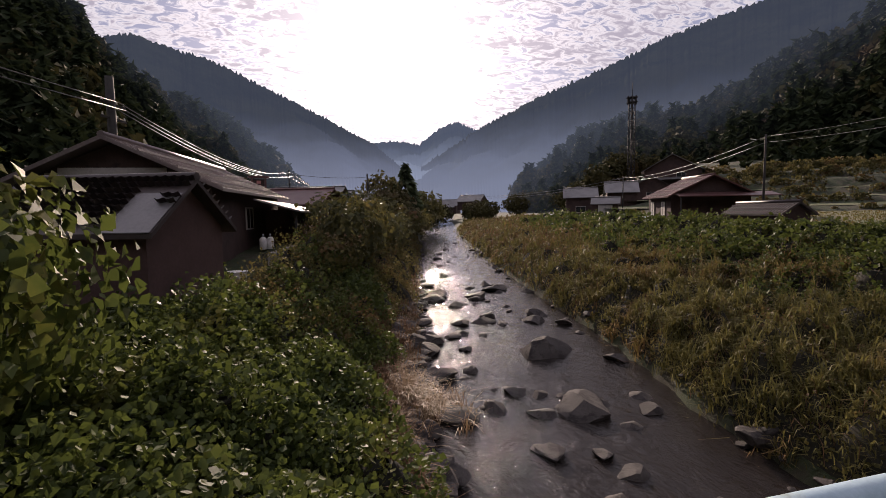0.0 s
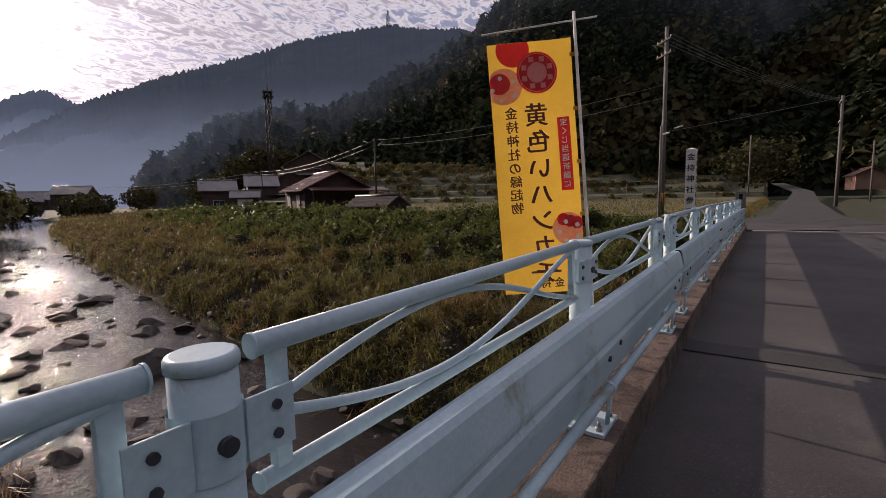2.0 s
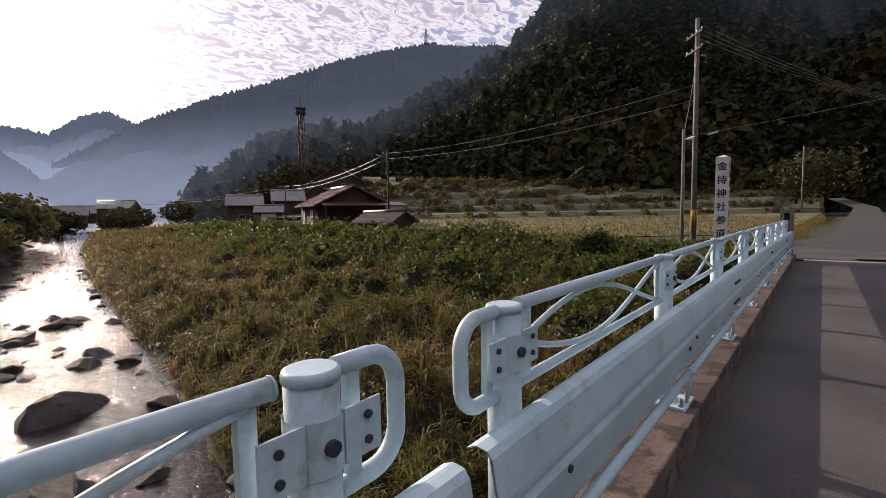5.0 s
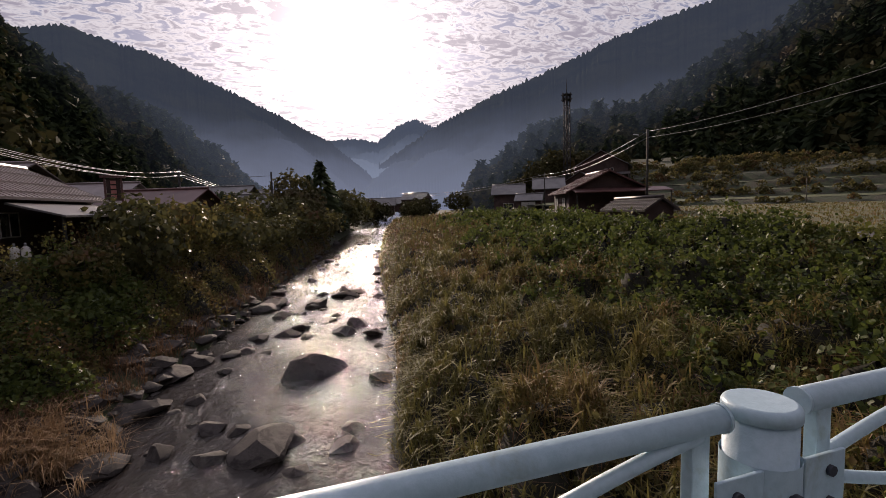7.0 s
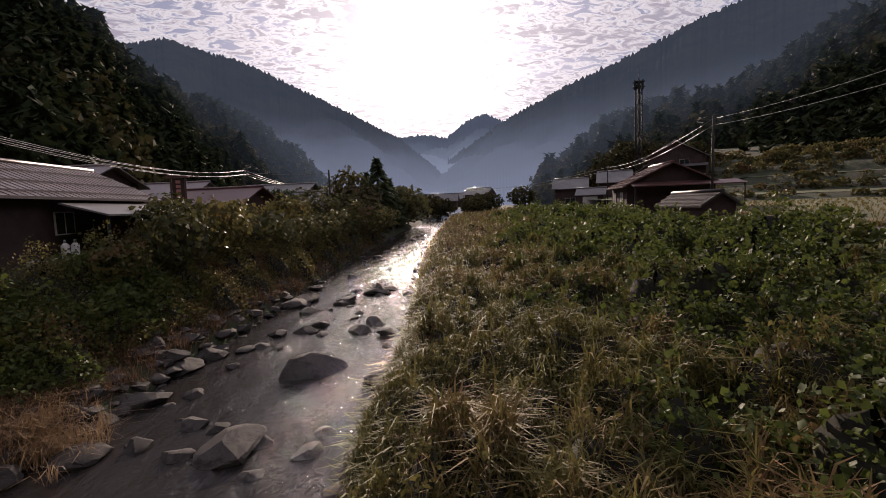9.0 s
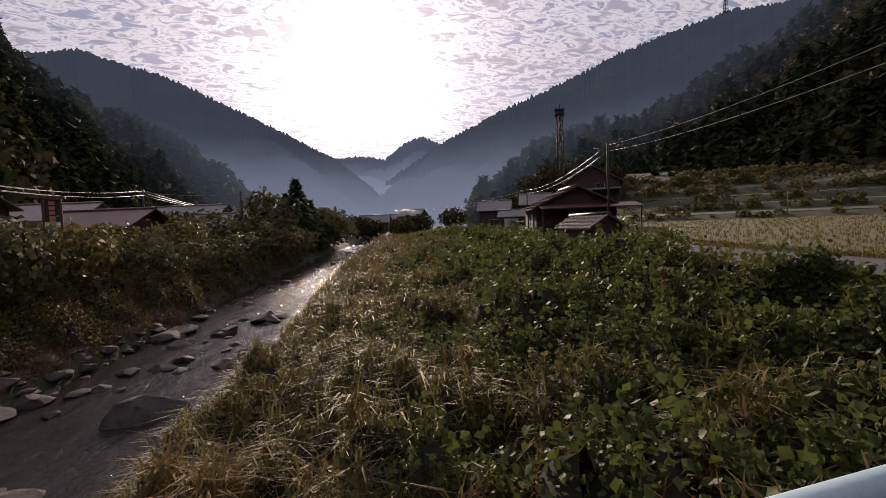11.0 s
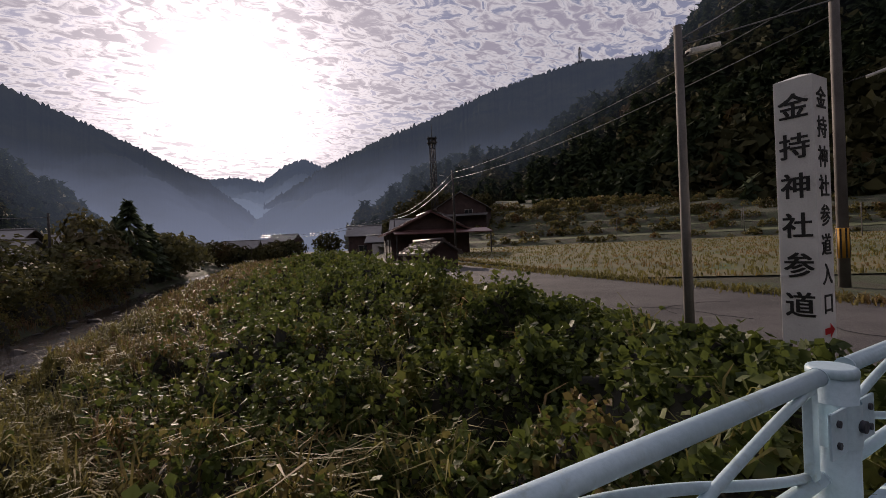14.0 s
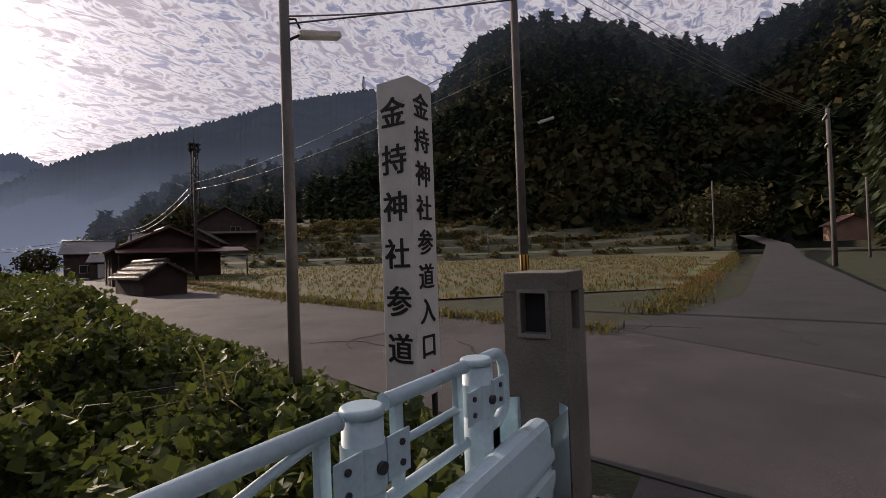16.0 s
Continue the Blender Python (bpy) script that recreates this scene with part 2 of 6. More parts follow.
M["door"] = mat("pale_door_panel", (0.48, 0.45, 0.42), (0.60, 0.57, 0.53), 0.6, 12.0, 0.6, 0.05)


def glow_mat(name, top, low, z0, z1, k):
    """Far hillside: dull forest with haze painted in as emission, paler low down."""
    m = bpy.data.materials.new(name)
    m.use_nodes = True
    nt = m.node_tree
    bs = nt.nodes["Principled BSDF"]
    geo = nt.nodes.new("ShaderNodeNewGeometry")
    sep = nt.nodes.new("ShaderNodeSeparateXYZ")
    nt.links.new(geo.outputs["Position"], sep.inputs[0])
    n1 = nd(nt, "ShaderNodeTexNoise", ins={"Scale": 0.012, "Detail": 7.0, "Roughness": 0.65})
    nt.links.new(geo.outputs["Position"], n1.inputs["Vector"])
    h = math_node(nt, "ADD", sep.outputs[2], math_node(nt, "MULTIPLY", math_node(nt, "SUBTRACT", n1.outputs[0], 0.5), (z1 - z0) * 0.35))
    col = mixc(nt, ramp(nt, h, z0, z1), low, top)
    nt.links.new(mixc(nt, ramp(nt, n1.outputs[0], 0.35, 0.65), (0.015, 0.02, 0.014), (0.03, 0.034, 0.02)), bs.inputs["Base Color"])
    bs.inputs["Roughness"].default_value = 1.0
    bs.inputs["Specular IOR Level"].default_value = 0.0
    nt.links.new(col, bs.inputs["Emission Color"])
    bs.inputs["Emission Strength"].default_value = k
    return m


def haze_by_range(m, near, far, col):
    """Air light painted on the far woods as emission: nothing up to near metres, col from far on."""
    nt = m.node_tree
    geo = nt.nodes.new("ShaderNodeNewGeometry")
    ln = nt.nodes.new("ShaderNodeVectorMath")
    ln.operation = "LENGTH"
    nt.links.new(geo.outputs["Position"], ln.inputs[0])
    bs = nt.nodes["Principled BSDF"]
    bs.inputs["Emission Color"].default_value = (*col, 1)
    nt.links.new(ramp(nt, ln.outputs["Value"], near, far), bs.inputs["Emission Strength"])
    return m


# blue-grey haze goes into the hill materials as emission, growing with range
M["hill_conifer"] = haze_by_range(mat("hazy_hill_conifer_foliage", (0.014, 0.022, 0.011), (0.036, 0.048, 0.021), 0.02, 0.3, 0.85, 0.0, island=0.5, spec=0.1, trans=0.10), 230, 520, (0.046, 0.055, 0.070))
M["hill_broad"] = haze_by_range(mat("hazy_hill_broadleaf_foliage", (0.026, 0.030, 0.013), (0.070, 0.064, 0.026), 0.02, 0.25, 0.85, 0.0, c3=(0.085, 0.05, 0.022), thresh=(0.56, 0.72), island=0.5, spec=0.1, trans=0.12), 230, 520, (0.046, 0.055, 0.070))
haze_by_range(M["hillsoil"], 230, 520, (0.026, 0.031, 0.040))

# ---------------------------------------------------------------- helpers of this scene
def mesh_from(name, verts, faces, material, smooth=False):
    me = bpy.data.meshes.new(name)
    me.from_pydata([tuple(v) for v in verts], [], [tuple(f) for f in faces])
    me.materials.append(material)
    if smooth:
        me.shade_smooth()
    return me


def raw_mesh(name, verts, loops, size, material, smooth=False):
    """Fast mesh of equal polygons: verts n x 3, loops m x size."""
    me = bpy.data.meshes.new(name)
    verts, loops = np.asarray(verts, np.float32), np.asarray(loops, np.int32)
    me.vertices.add(len(verts))
    me.vertices.foreach_set("co", verts.ravel())
    me.loops.add(loops.size)
    me.loops.foreach_set("vertex_index", loops.ravel())
    me.polygons.add(len(loops))
    me.polygons.foreach_set("loop_start", np.arange(0, loops.size, size, dtype=np.int32))
    me.polygons.foreach_set("loop_total", np.full(len(loops), size, np.int32))
    me.update(calc_edges=True)
    me.materials.append(material)
    if smooth:
        me.shade_smooth()
    return me


def part(name, bm, material, parent=None, label="", smooth=False):
    if isinstance(bm, bmesh.types.BMesh):
        me = bpy.data.meshes.new(name)
        bm.to_mesh(me)
        bm.free()
        me.materials.append(material)
        if smooth:
            me.shade_smooth()
    else:
        me = bm
    ob = new(name, me)
    if parent:
        ob.parent = parent
    if label:
        tagged(ob, label)
    return ob


def box(bm, x0, x1, y0, y1, z0, z1, bevel=0.0, m=None):
    vs = [bm.verts.new((x, y, z)) for z in (z0, z1) for x, y in ((x0, y0), (x1, y0), (x1, y1), (x0, y1))]
    fs = [bm.faces.new([vs[i] for i in f]) for f in ((3, 2, 1, 0), (4, 5, 6, 7), (0, 1, 5, 4), (1, 2, 6, 5), (2, 3, 7, 6), (3, 0, 4, 7))]
    geom = vs
    if bevel:
        es = list({e for f in fs for e in f.edges})
        r = bmesh.ops.bevel(bm, geom=es, offset=bevel, segments=2, affect="EDGES", profile=0.6)
        geom = list({v for f in r["faces"] for v in f.verts} | {v for v in vs if v.is_valid})
    if m is not None:
        bmesh.ops.transform(bm, matrix=m, verts=[v for v in geom if v.is_valid])
    return bm


def boxed(*a, **k):
    return box(bmesh.new(), *a, **k)


def tube(bm, pts, r, seg=12, cap=True):
    """A round bar along points; r may be a list."""
    pts = [Vector(p) for p in pts]
    rs = r if isinstance(r, (list, tuple)) else [r] * len(pts)
    rings, up = [], None
    for i, p in enumerate(pts):
        d = (pts[min(i + 1, len(pts) - 1)] - pts[max(i - 1, 0)]).normalized()
        if up is None:
            up = Vector((0, 0, 1)) if abs(d.z) < 0.9 else Vector((1, 0, 0))
        a = d.cross(up).normalized()
        b = a.cross(d).normalized()
        up = b
        rings.append([bm.verts.new(p + (a * math.cos(t) + b * math.sin(t)) * rs[i]) for t in (2 * math.pi * k / seg for k in range(seg))])
    for p, q in zip(rings, rings[1:]):
        for k in range(seg):
            f = bm.faces.new((p[k], p[(k + 1) % seg], q[(k + 1) % seg], q[k]))
            f.smooth = True
    if cap:
        bm.faces.new(rings[0][::-1])
        bm.faces.new(rings[-1])
    return bm


def tubed(pts, r, seg=12):
    return tube(bmesh.new(), pts, r, seg)


def strip(bm, pts, wide, thick, side):
    """A flat bar along points, wide in z, thick along side."""
    pts, side = [Vector(p) for p in pts], Vector(side).normalized()
    rings = []
    for i, p in enumerate(pts):
        d = (pts[min(i + 1, len(pts) - 1)] - pts[max(i - 1, 0)]).normalized()
        n = d.cross(side).normalized()
        rings.append([bm.verts.new(p + n * a * wide / 2 + side * b * thick / 2) for a, b in ((-1, -1), (1, -1), (1, 1), (-1, 1))])
    for p, q in zip(rings, rings[1:]):
        for k in range(4):
            bm.faces.new((p[k], p[(k + 1) % 4], q[(k + 1) % 4], q[k]))
    bm.faces.new(rings[0][::-1])
    bm.faces.new(rings[-1])
    return bm


def sheet(bm, prof, x0, x1, n=1):
    """A profile of (y, z) drawn along x."""
    cols = [[bm.verts.new((x0 + (x1 - x0) * i / n, y, z)) for y, z in prof] for i in range(n + 1)]
    for p, q in zip(cols, cols[1:]):
        for k in range(len(prof) - 1):
            bm.faces.new((p[k], q[k], q[k + 1], p[k + 1]))
    return bm


def empty(name, label, category, group="", m=None, kind=""):
    ob = new(name)
    ob.empty_display_size = 0.2
    if m is not None:
        ob.matrix_world = m
    return tagged(ob, label, category, group, kind)


rng = np.random.default_rng(7)

# ---------------------------------------------------------------- lie of the land
ROAD_Z = -0.12


def xc(y):
    return np.interp(y, [-90, 0, 10, 17, 27, 42, 50, 90, 200, 420], [-9, -1.0, -0.5, 0.9, 2.6, 4.9, 6.4, 14.5, 42, 100])


def hw(y):
    return np.interp(y, [-90, 6, 12, 17, 27, 42, 420], [4, 3.5, 3.9, 4.0, 3.8, 3.9, 4.2])


def zwat(y):
    return -4.25 + 0.011 * np.maximum(0, np.asarray(y, float) - 10)


def road_l(y):
    return np.interp(y, [-90, -6, 0, 7, 13.6, 34, 60, 90, 200], [12, 15.5, 16.4, 18.2, 19.9, 26, 33.5, 41, 74])


def fbm(x, y, s, seed=0.0):
    v = np.sin(x * s * 1.7 + seed) * np.cos(y * s * 1.3 - seed * 1.3) + 0.6 * np.sin(x * s * 3.1 + y * s * 2.3 + seed * 2) + 0.35 * np.cos(x * s * 6.7 - y * s * 5.9 + seed)
    return v / 1.95


def terr(s):
    """Rise of the terraced fields with the way s from the bridge's end."""
    return np.interp(s, [0, 22, 30, 74, 76, 96, 98, 116, 118, 132, 135, 150, 153, 170, 230], [-0.14, -0.14, -0.05, 0.75, 1.5, 1.9, 3.1, 3.6, 5.2, 5.8, 8.0, 8.8, 11.2, 12.5, 22])


def ground_z(x, y):
    x, y = np.asarray(x, float), np.asarray(y, float)
    c, w, zw, rl = xc(y), hw(y), zwat(y), road_l(y)
    d = x - c
    bed = zw - 0.45
    er, el = d - w, -d - w
    u = np.clip(er / np.maximum(rl - c - w, 4), 0, 1)
    rz = ROAD_Z + 0.0 * y
    right = zw + (rz - zw) * np.interp(u, [0, 0.03, 0.10, 0.45, 0.72, 0.9, 1.0], [0, 0.20, 0.29, 0.45, 0.68, 0.96, 1.0])
    right = right + (0.22 * fbm(x, y, 0.6) + 0.36 * fbm(x, y, 1.35, 3) + 0.14 * fbm(x, y, 2.9, 6)) * np.clip(np.sin(np.pi * u) * 1.6, 0, 1)
    s = 0.77 * x + 0.64 * y
    rr = rl + 5.4
    far = np.where(x > rr + 0.3, terr(np.maximum(s, 22)), rz)
    tall = np.clip((x / np.maximum(y, 1) - 0.50) / 0.2, 0, 1)
    far = np.where(y > 60, rz + (far - rz) * tall, far)
    far = np.where(y < -1, np.minimum(far, -0.14 + 0.004 * np.maximum(0, x - 26)), far)
    right = np.where(u >= 1, far, right)
    shelf = np.interp(y, [-3, 0.2, 8, 15, 19, 23.5], [-0.2, -1.35, -1.55, -1.45, -0.9, -0.2])
    left = np.interp(el, [0, 0.5, 1.8, 3.6, 5.0, 6.4, 60, 140], [0, 0.16, 0.32, 0.62, 0.9, 1.0, 1.0, 1.4]) * (shelf - zw) + zw + (0.08 + 0.25 * np.clip(el / 2, 0, 1) * np.clip((9 - el) / 3, 0, 1)) * fbm(x, y, 0.9, 2)
    z = np.where(er > 0, right, np.where(el > 0, left, bed + 0.12 * fbm(x, y, 1.1, 1)))
    return z


def ground():
    xs = np.unique(np.concatenate([np.arange(-700, -40, 22), np.arange(-40, -16, 2), np.arange(-16, 34, 0.5), np.arange(34, 120, 2.5), np.arange(120, 901, 26)]))
    ys = np.unique(np.concatenate([np.arange(-500, -30, 25), np.arange(-30, 70, 0.6), np.arange(70, 180, 2.5), np.arange(180, 1500, 30)]))
    X, Y = np.meshgrid(xs, ys)
    Z = ground_z(X, Y)
    n, m = X.shape
    idx = np.arange(n * m).reshape(n, m)
    q = np.stack([idx[:-1, :-1], idx[:-1, 1:], idx[1:, 1:], idx[1:, :-1]], -1).reshape(-1, 4)
    me = raw_mesh("ground", np.stack([X, Y, Z], -1).reshape(-1, 3), q, 4, M["soil"], True)
    tagged(new("ground", me), "earthen river banks and valley floor", "ground", kind="structure")


def water_mat():
    m = bpy.data.materials.new("river_water")
    m.use_nodes = True
    nt = m.node_tree
    bs = nt.nodes["Principled BSDF"]
    bs.inputs["Base Color"].default_value = (0.022, 0.018, 0.016, 1)
    bs.inputs["Roughness"].default_value = 0.05
    bs.inputs["Specular IOR Level"].default_value = 0.40
    bs.inputs["IOR"].default_value = 1.33
    geo = nt.nodes.new("ShaderNodeNewGeometry")
    mp = nd(nt, "ShaderNodeMapping")
    mp.inputs["Rotation"].default_value = (0, 0, 0.15)
    mp.inputs["Scale"].default_value = (1.0, 0.55, 1.0)
    nt.links.new(geo.outputs["Position"], mp.inputs[0])
    a = nd(nt, "ShaderNodeTexNoise", ins={"Scale": 1.5, "Detail": 4.0, "Roughness": 0.6, "Distortion": 1.6})
    b = nd(nt, "ShaderNodeTexNoise", ins={"Scale": 6.0, "Detail": 4.0, "Roughness": 0.65, "Distortion": 2.4})
    for n in (a, b):
        nt.links.new(mp.outputs[0], n.inputs["Vector"])
    h = math_node(nt, "ADD", math_node(nt, "MULTIPLY", a.outputs[0], 1.0), math_node(nt, "MULTIPLY", b.outputs[0], 0.30))
    bp = nd(nt, "ShaderNodeBump", ins={"Strength": 0.6, "Distance": 0.13})
    nt.links.new(h, bp.inputs["Height"])
    nt.links.new(bp.outputs[0], bs.inputs["Normal"])
    return m


def river():
    ys = np.concatenate([np.arange(-90, -20, 5), np.arange(-20, 60, 0.4), np.arange(60, 420, 4)])
    us = np.linspace(-1.15, 1.15, 41)
    Y, U = np.meshgrid(ys, us, indexing="ij")
    X = xc(Y) + hw(Y) * U
    Z = zwat(Y) + 0.04 * fbm(X, Y * 0.6, 2.2, 4) + 0.025 * fbm(X + 0.3 * fbm(X, Y, 1.1), Y, 4.1, 1)
    n, m = X.shape
    idx = np.arange(n * m).reshape(n, m)
    q = np.stack([idx[:-1, :-1], idx[:-1, 1:], idx[1:, 1:], idx[1:, :-1]], -1).reshape(-1, 4)
    me = raw_mesh("water", np.stack([X, Y, Z], -1).reshape(-1, 3), q, 4, water_mat(), True)
    tagged(new("water", me), "shallow rippling river over stones", "river", kind="structure")


ground()
river()


# ---------------------------------------------------------------- hills and mountains
def ridge(name, label, prof, foot, dist, material, jag, seed, foot_z=0.0, power=1.0, rows=26, step=0.35, drop=0.0):
    """A hillside seen from the valley: prof gives (bearing, elevation) of its crest, foot and dist its near and far range."""
    prof, foot, dist = sorted(prof), sorted(foot), sorted(dist)
    b = np.arange(min(p[0] for p in prof), max(p[0] for p in prof), step)
    el = np.interp(b, [p[0] for p in prof], [p[1] for p in prof])
    R = np.interp(b, [p[0] for p in dist], [p[1] for p in dist])
    F = np.interp(b, [p[0] for p in foot], [p[1] for p in foot])
    r = np.random.default_rng(seed)
    crest = 1.4 + R * np.tan(np.radians(el)) + r.normal(0, jag, len(b)) - 0.6 * jag
    t = np.linspace(0, 1, rows)[:, None]
    rad = F + (R - F) * t
    crest = crest - drop
    z = foot_z + (crest - foot_z) * t ** power
    ang = np.radians(b)[None, :]
    X, Y = -np.sin(ang) * rad, np.cos(ang) * rad
    z = z + np.sin(np.pi * t) * 0.05 * R * fbm(X, Y, 9.0 / R.mean(), seed) * 0.6
    # the hill falls off behind its crest
    X = np.vstack([X, X[-1:] * 1.25])
    Y = np.vstack([Y, Y[-1:] * 1.25])
    z = np.vstack([z, z[-1:] * 0.4])
    n, m = X.shape
    idx = np.arange(n * m).reshape(n, m)
    q = np.stack([idx[:-1, :-1], idx[:-1, 1:], idx[1:, 1:], idx[1:, :-1]], -1).reshape(-1, 4)
    me = raw_mesh(name, np.stack([X, Y, z], -1).reshape(-1, 3), q, 4, material, True)
    tagged(new(name, me), label, "mountain", kind="structure")
    return X[:-1], Y[:-1], z[:-1]


# haze colours for the emission: crest first, then the paler valley
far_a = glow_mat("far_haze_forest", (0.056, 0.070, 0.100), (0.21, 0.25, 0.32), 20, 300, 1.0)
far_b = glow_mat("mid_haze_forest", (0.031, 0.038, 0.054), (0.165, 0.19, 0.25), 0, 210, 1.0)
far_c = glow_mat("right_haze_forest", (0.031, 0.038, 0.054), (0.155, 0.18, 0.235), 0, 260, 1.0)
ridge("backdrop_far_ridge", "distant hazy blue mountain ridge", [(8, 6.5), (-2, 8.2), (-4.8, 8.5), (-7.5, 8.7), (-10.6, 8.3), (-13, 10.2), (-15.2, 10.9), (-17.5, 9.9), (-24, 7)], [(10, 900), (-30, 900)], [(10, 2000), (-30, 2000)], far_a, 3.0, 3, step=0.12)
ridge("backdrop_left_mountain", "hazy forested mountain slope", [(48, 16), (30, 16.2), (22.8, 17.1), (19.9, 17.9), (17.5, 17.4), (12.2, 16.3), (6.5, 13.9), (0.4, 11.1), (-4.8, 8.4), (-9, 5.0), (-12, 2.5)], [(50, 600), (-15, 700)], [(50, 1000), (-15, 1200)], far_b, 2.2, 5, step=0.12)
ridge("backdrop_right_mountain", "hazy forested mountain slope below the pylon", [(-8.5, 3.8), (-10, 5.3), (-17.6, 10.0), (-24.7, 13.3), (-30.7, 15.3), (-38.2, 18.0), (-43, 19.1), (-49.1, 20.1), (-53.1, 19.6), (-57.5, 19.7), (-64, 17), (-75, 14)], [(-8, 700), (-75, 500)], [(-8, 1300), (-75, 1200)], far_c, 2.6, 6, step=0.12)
# bearings past 50 and -110 are unseen, added to bound the sky light
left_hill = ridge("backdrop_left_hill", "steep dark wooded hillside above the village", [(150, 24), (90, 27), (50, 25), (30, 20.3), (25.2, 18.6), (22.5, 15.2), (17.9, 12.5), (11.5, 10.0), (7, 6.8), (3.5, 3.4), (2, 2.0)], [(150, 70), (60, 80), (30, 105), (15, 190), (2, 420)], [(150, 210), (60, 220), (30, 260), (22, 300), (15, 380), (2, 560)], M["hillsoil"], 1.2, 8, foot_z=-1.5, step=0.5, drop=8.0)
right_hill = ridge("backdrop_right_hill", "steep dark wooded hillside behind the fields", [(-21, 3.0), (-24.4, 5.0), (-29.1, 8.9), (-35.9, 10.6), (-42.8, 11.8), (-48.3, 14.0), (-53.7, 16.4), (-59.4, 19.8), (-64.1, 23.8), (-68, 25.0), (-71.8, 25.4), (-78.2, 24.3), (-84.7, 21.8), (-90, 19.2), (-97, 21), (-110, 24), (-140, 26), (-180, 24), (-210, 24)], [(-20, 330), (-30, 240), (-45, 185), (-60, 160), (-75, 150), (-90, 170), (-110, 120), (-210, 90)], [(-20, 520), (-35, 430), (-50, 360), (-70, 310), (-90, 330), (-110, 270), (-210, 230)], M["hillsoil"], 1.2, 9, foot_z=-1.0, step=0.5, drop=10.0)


def crown_cloud(pos, size, n, seed, conifer=False, leaf=0.16):
    """Leaf clumps for many far trees at once: pos k x 3, size k. Returns verts and quads."""
    r = np.random.default_rng(seed)
    k = len(pos)
    d = r.normal(size=(k, n, 3))
    d /= np.linalg.norm(d, axis=2, keepdims=True)
    if conifer:
        h = r.random((k, n)) ** 0.75
        a = r.random((k, n)) * 2 * np.pi
        rad = (1 - h) * 0.36 * (0.55 + 0.45 * r.random((k, n))) + 0.02
        c = np.stack([np.cos(a) * rad, np.sin(a) * rad, 0.08 + h * 1.02], -1)
        out = np.stack([np.cos(a), np.sin(a), np.full_like(a, -0.55)], -1)
    else:
        rad = 0.30 + 0.22 * r.random((k, n, 1)) ** 0.5
        lump = 1 + 0.28 * np.sin(d[..., :1] * 5 + r.random((k, 1, 1)) * 6) * np.cos(d[..., 1:2] * 4 + r.random((k, 1, 1)) * 6)
        c = d * rad * lump * np.array([1, 1, 0.85]) + np.array([0, 0, 0.52])
        out = d + r.normal(0, 0.5, (k, n, 3))
    s = size[:, None, None]
    c = pos[:, None, :] + c * s
    out /= np.linalg.norm(out, axis=2, keepdims=True)
    t1 = np.cross(out, r.normal(size=(k, n, 3)))
    t1 /= np.linalg.norm(t1, axis=2, keepdims=True) + 1e-9
    t2 = np.cross(out, t1)
    q = leaf * s * (0.6 + 0.8 * r.random((k, n, 1)))
    if conifer:
        t1, t2 = out * 1.5, np.cross(out, t1) * 0.55
    w = out * q * 0.35
    v = np.stack([c - t1 * q - w, c - t2 * q * 0.8, c + t1 * q - w, c + t2 * q * 0.8], 2).reshape(-1, 3)
    return v, np.arange(len(v)).reshape(-1, 4)


def forest(name, label, hill, count, n, seed, mix, smin, smax, lo=0.0, span=(0, 1)):
    X, Y, Z = hill
    r = np.random.default_rng(seed)
    rows, cols = X.shape
    # more trees low down and along the crest, where they show
    u = np.concatenate([r.random(int(count * 0.82)) ** 0.85, 0.97 + 0.03 * r.random(count - int(count * 0.82))]) * (1 - lo) + lo
    c = span[0] + (span[1] - span[0]) * r.random(count)
    i, j = u * (rows - 1.001), c * (cols - 1.001)
    i0, j0 = i.astype(int), j.astype(int)
    fi, fj = i - i0, j - j0

    def at(A):
        return (A[i0, j0] * (1 - fi) + A[i0 + 1, j0] * fi) * (1 - fj) + (A[i0, j0 + 1] * (1 - fi) + A[i0 + 1, j0 + 1] * fi) * fj
    P = np.stack([at(X), at(Y), at(Z) - 0.8], -1)
    patch = fbm(P[:, 0], P[:, 1], 0.03, seed) + r.normal(0, 0.35, count)
    con = patch > mix
    size = smin + (smax - smin) * r.random(count)
    for flag in (True, False):
        sel = con == flag
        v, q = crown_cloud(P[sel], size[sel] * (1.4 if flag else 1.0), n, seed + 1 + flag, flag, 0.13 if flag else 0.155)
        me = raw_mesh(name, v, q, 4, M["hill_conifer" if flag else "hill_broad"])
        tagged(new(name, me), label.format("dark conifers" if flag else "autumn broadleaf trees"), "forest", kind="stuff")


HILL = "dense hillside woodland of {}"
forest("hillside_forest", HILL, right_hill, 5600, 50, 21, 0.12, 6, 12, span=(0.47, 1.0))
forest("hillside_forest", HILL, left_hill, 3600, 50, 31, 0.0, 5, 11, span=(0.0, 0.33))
# coarse trees on the unseen hill parts, added only for the lighting
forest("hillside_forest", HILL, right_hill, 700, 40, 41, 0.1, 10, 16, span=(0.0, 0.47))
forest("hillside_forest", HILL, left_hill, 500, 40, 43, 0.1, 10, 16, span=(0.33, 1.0))


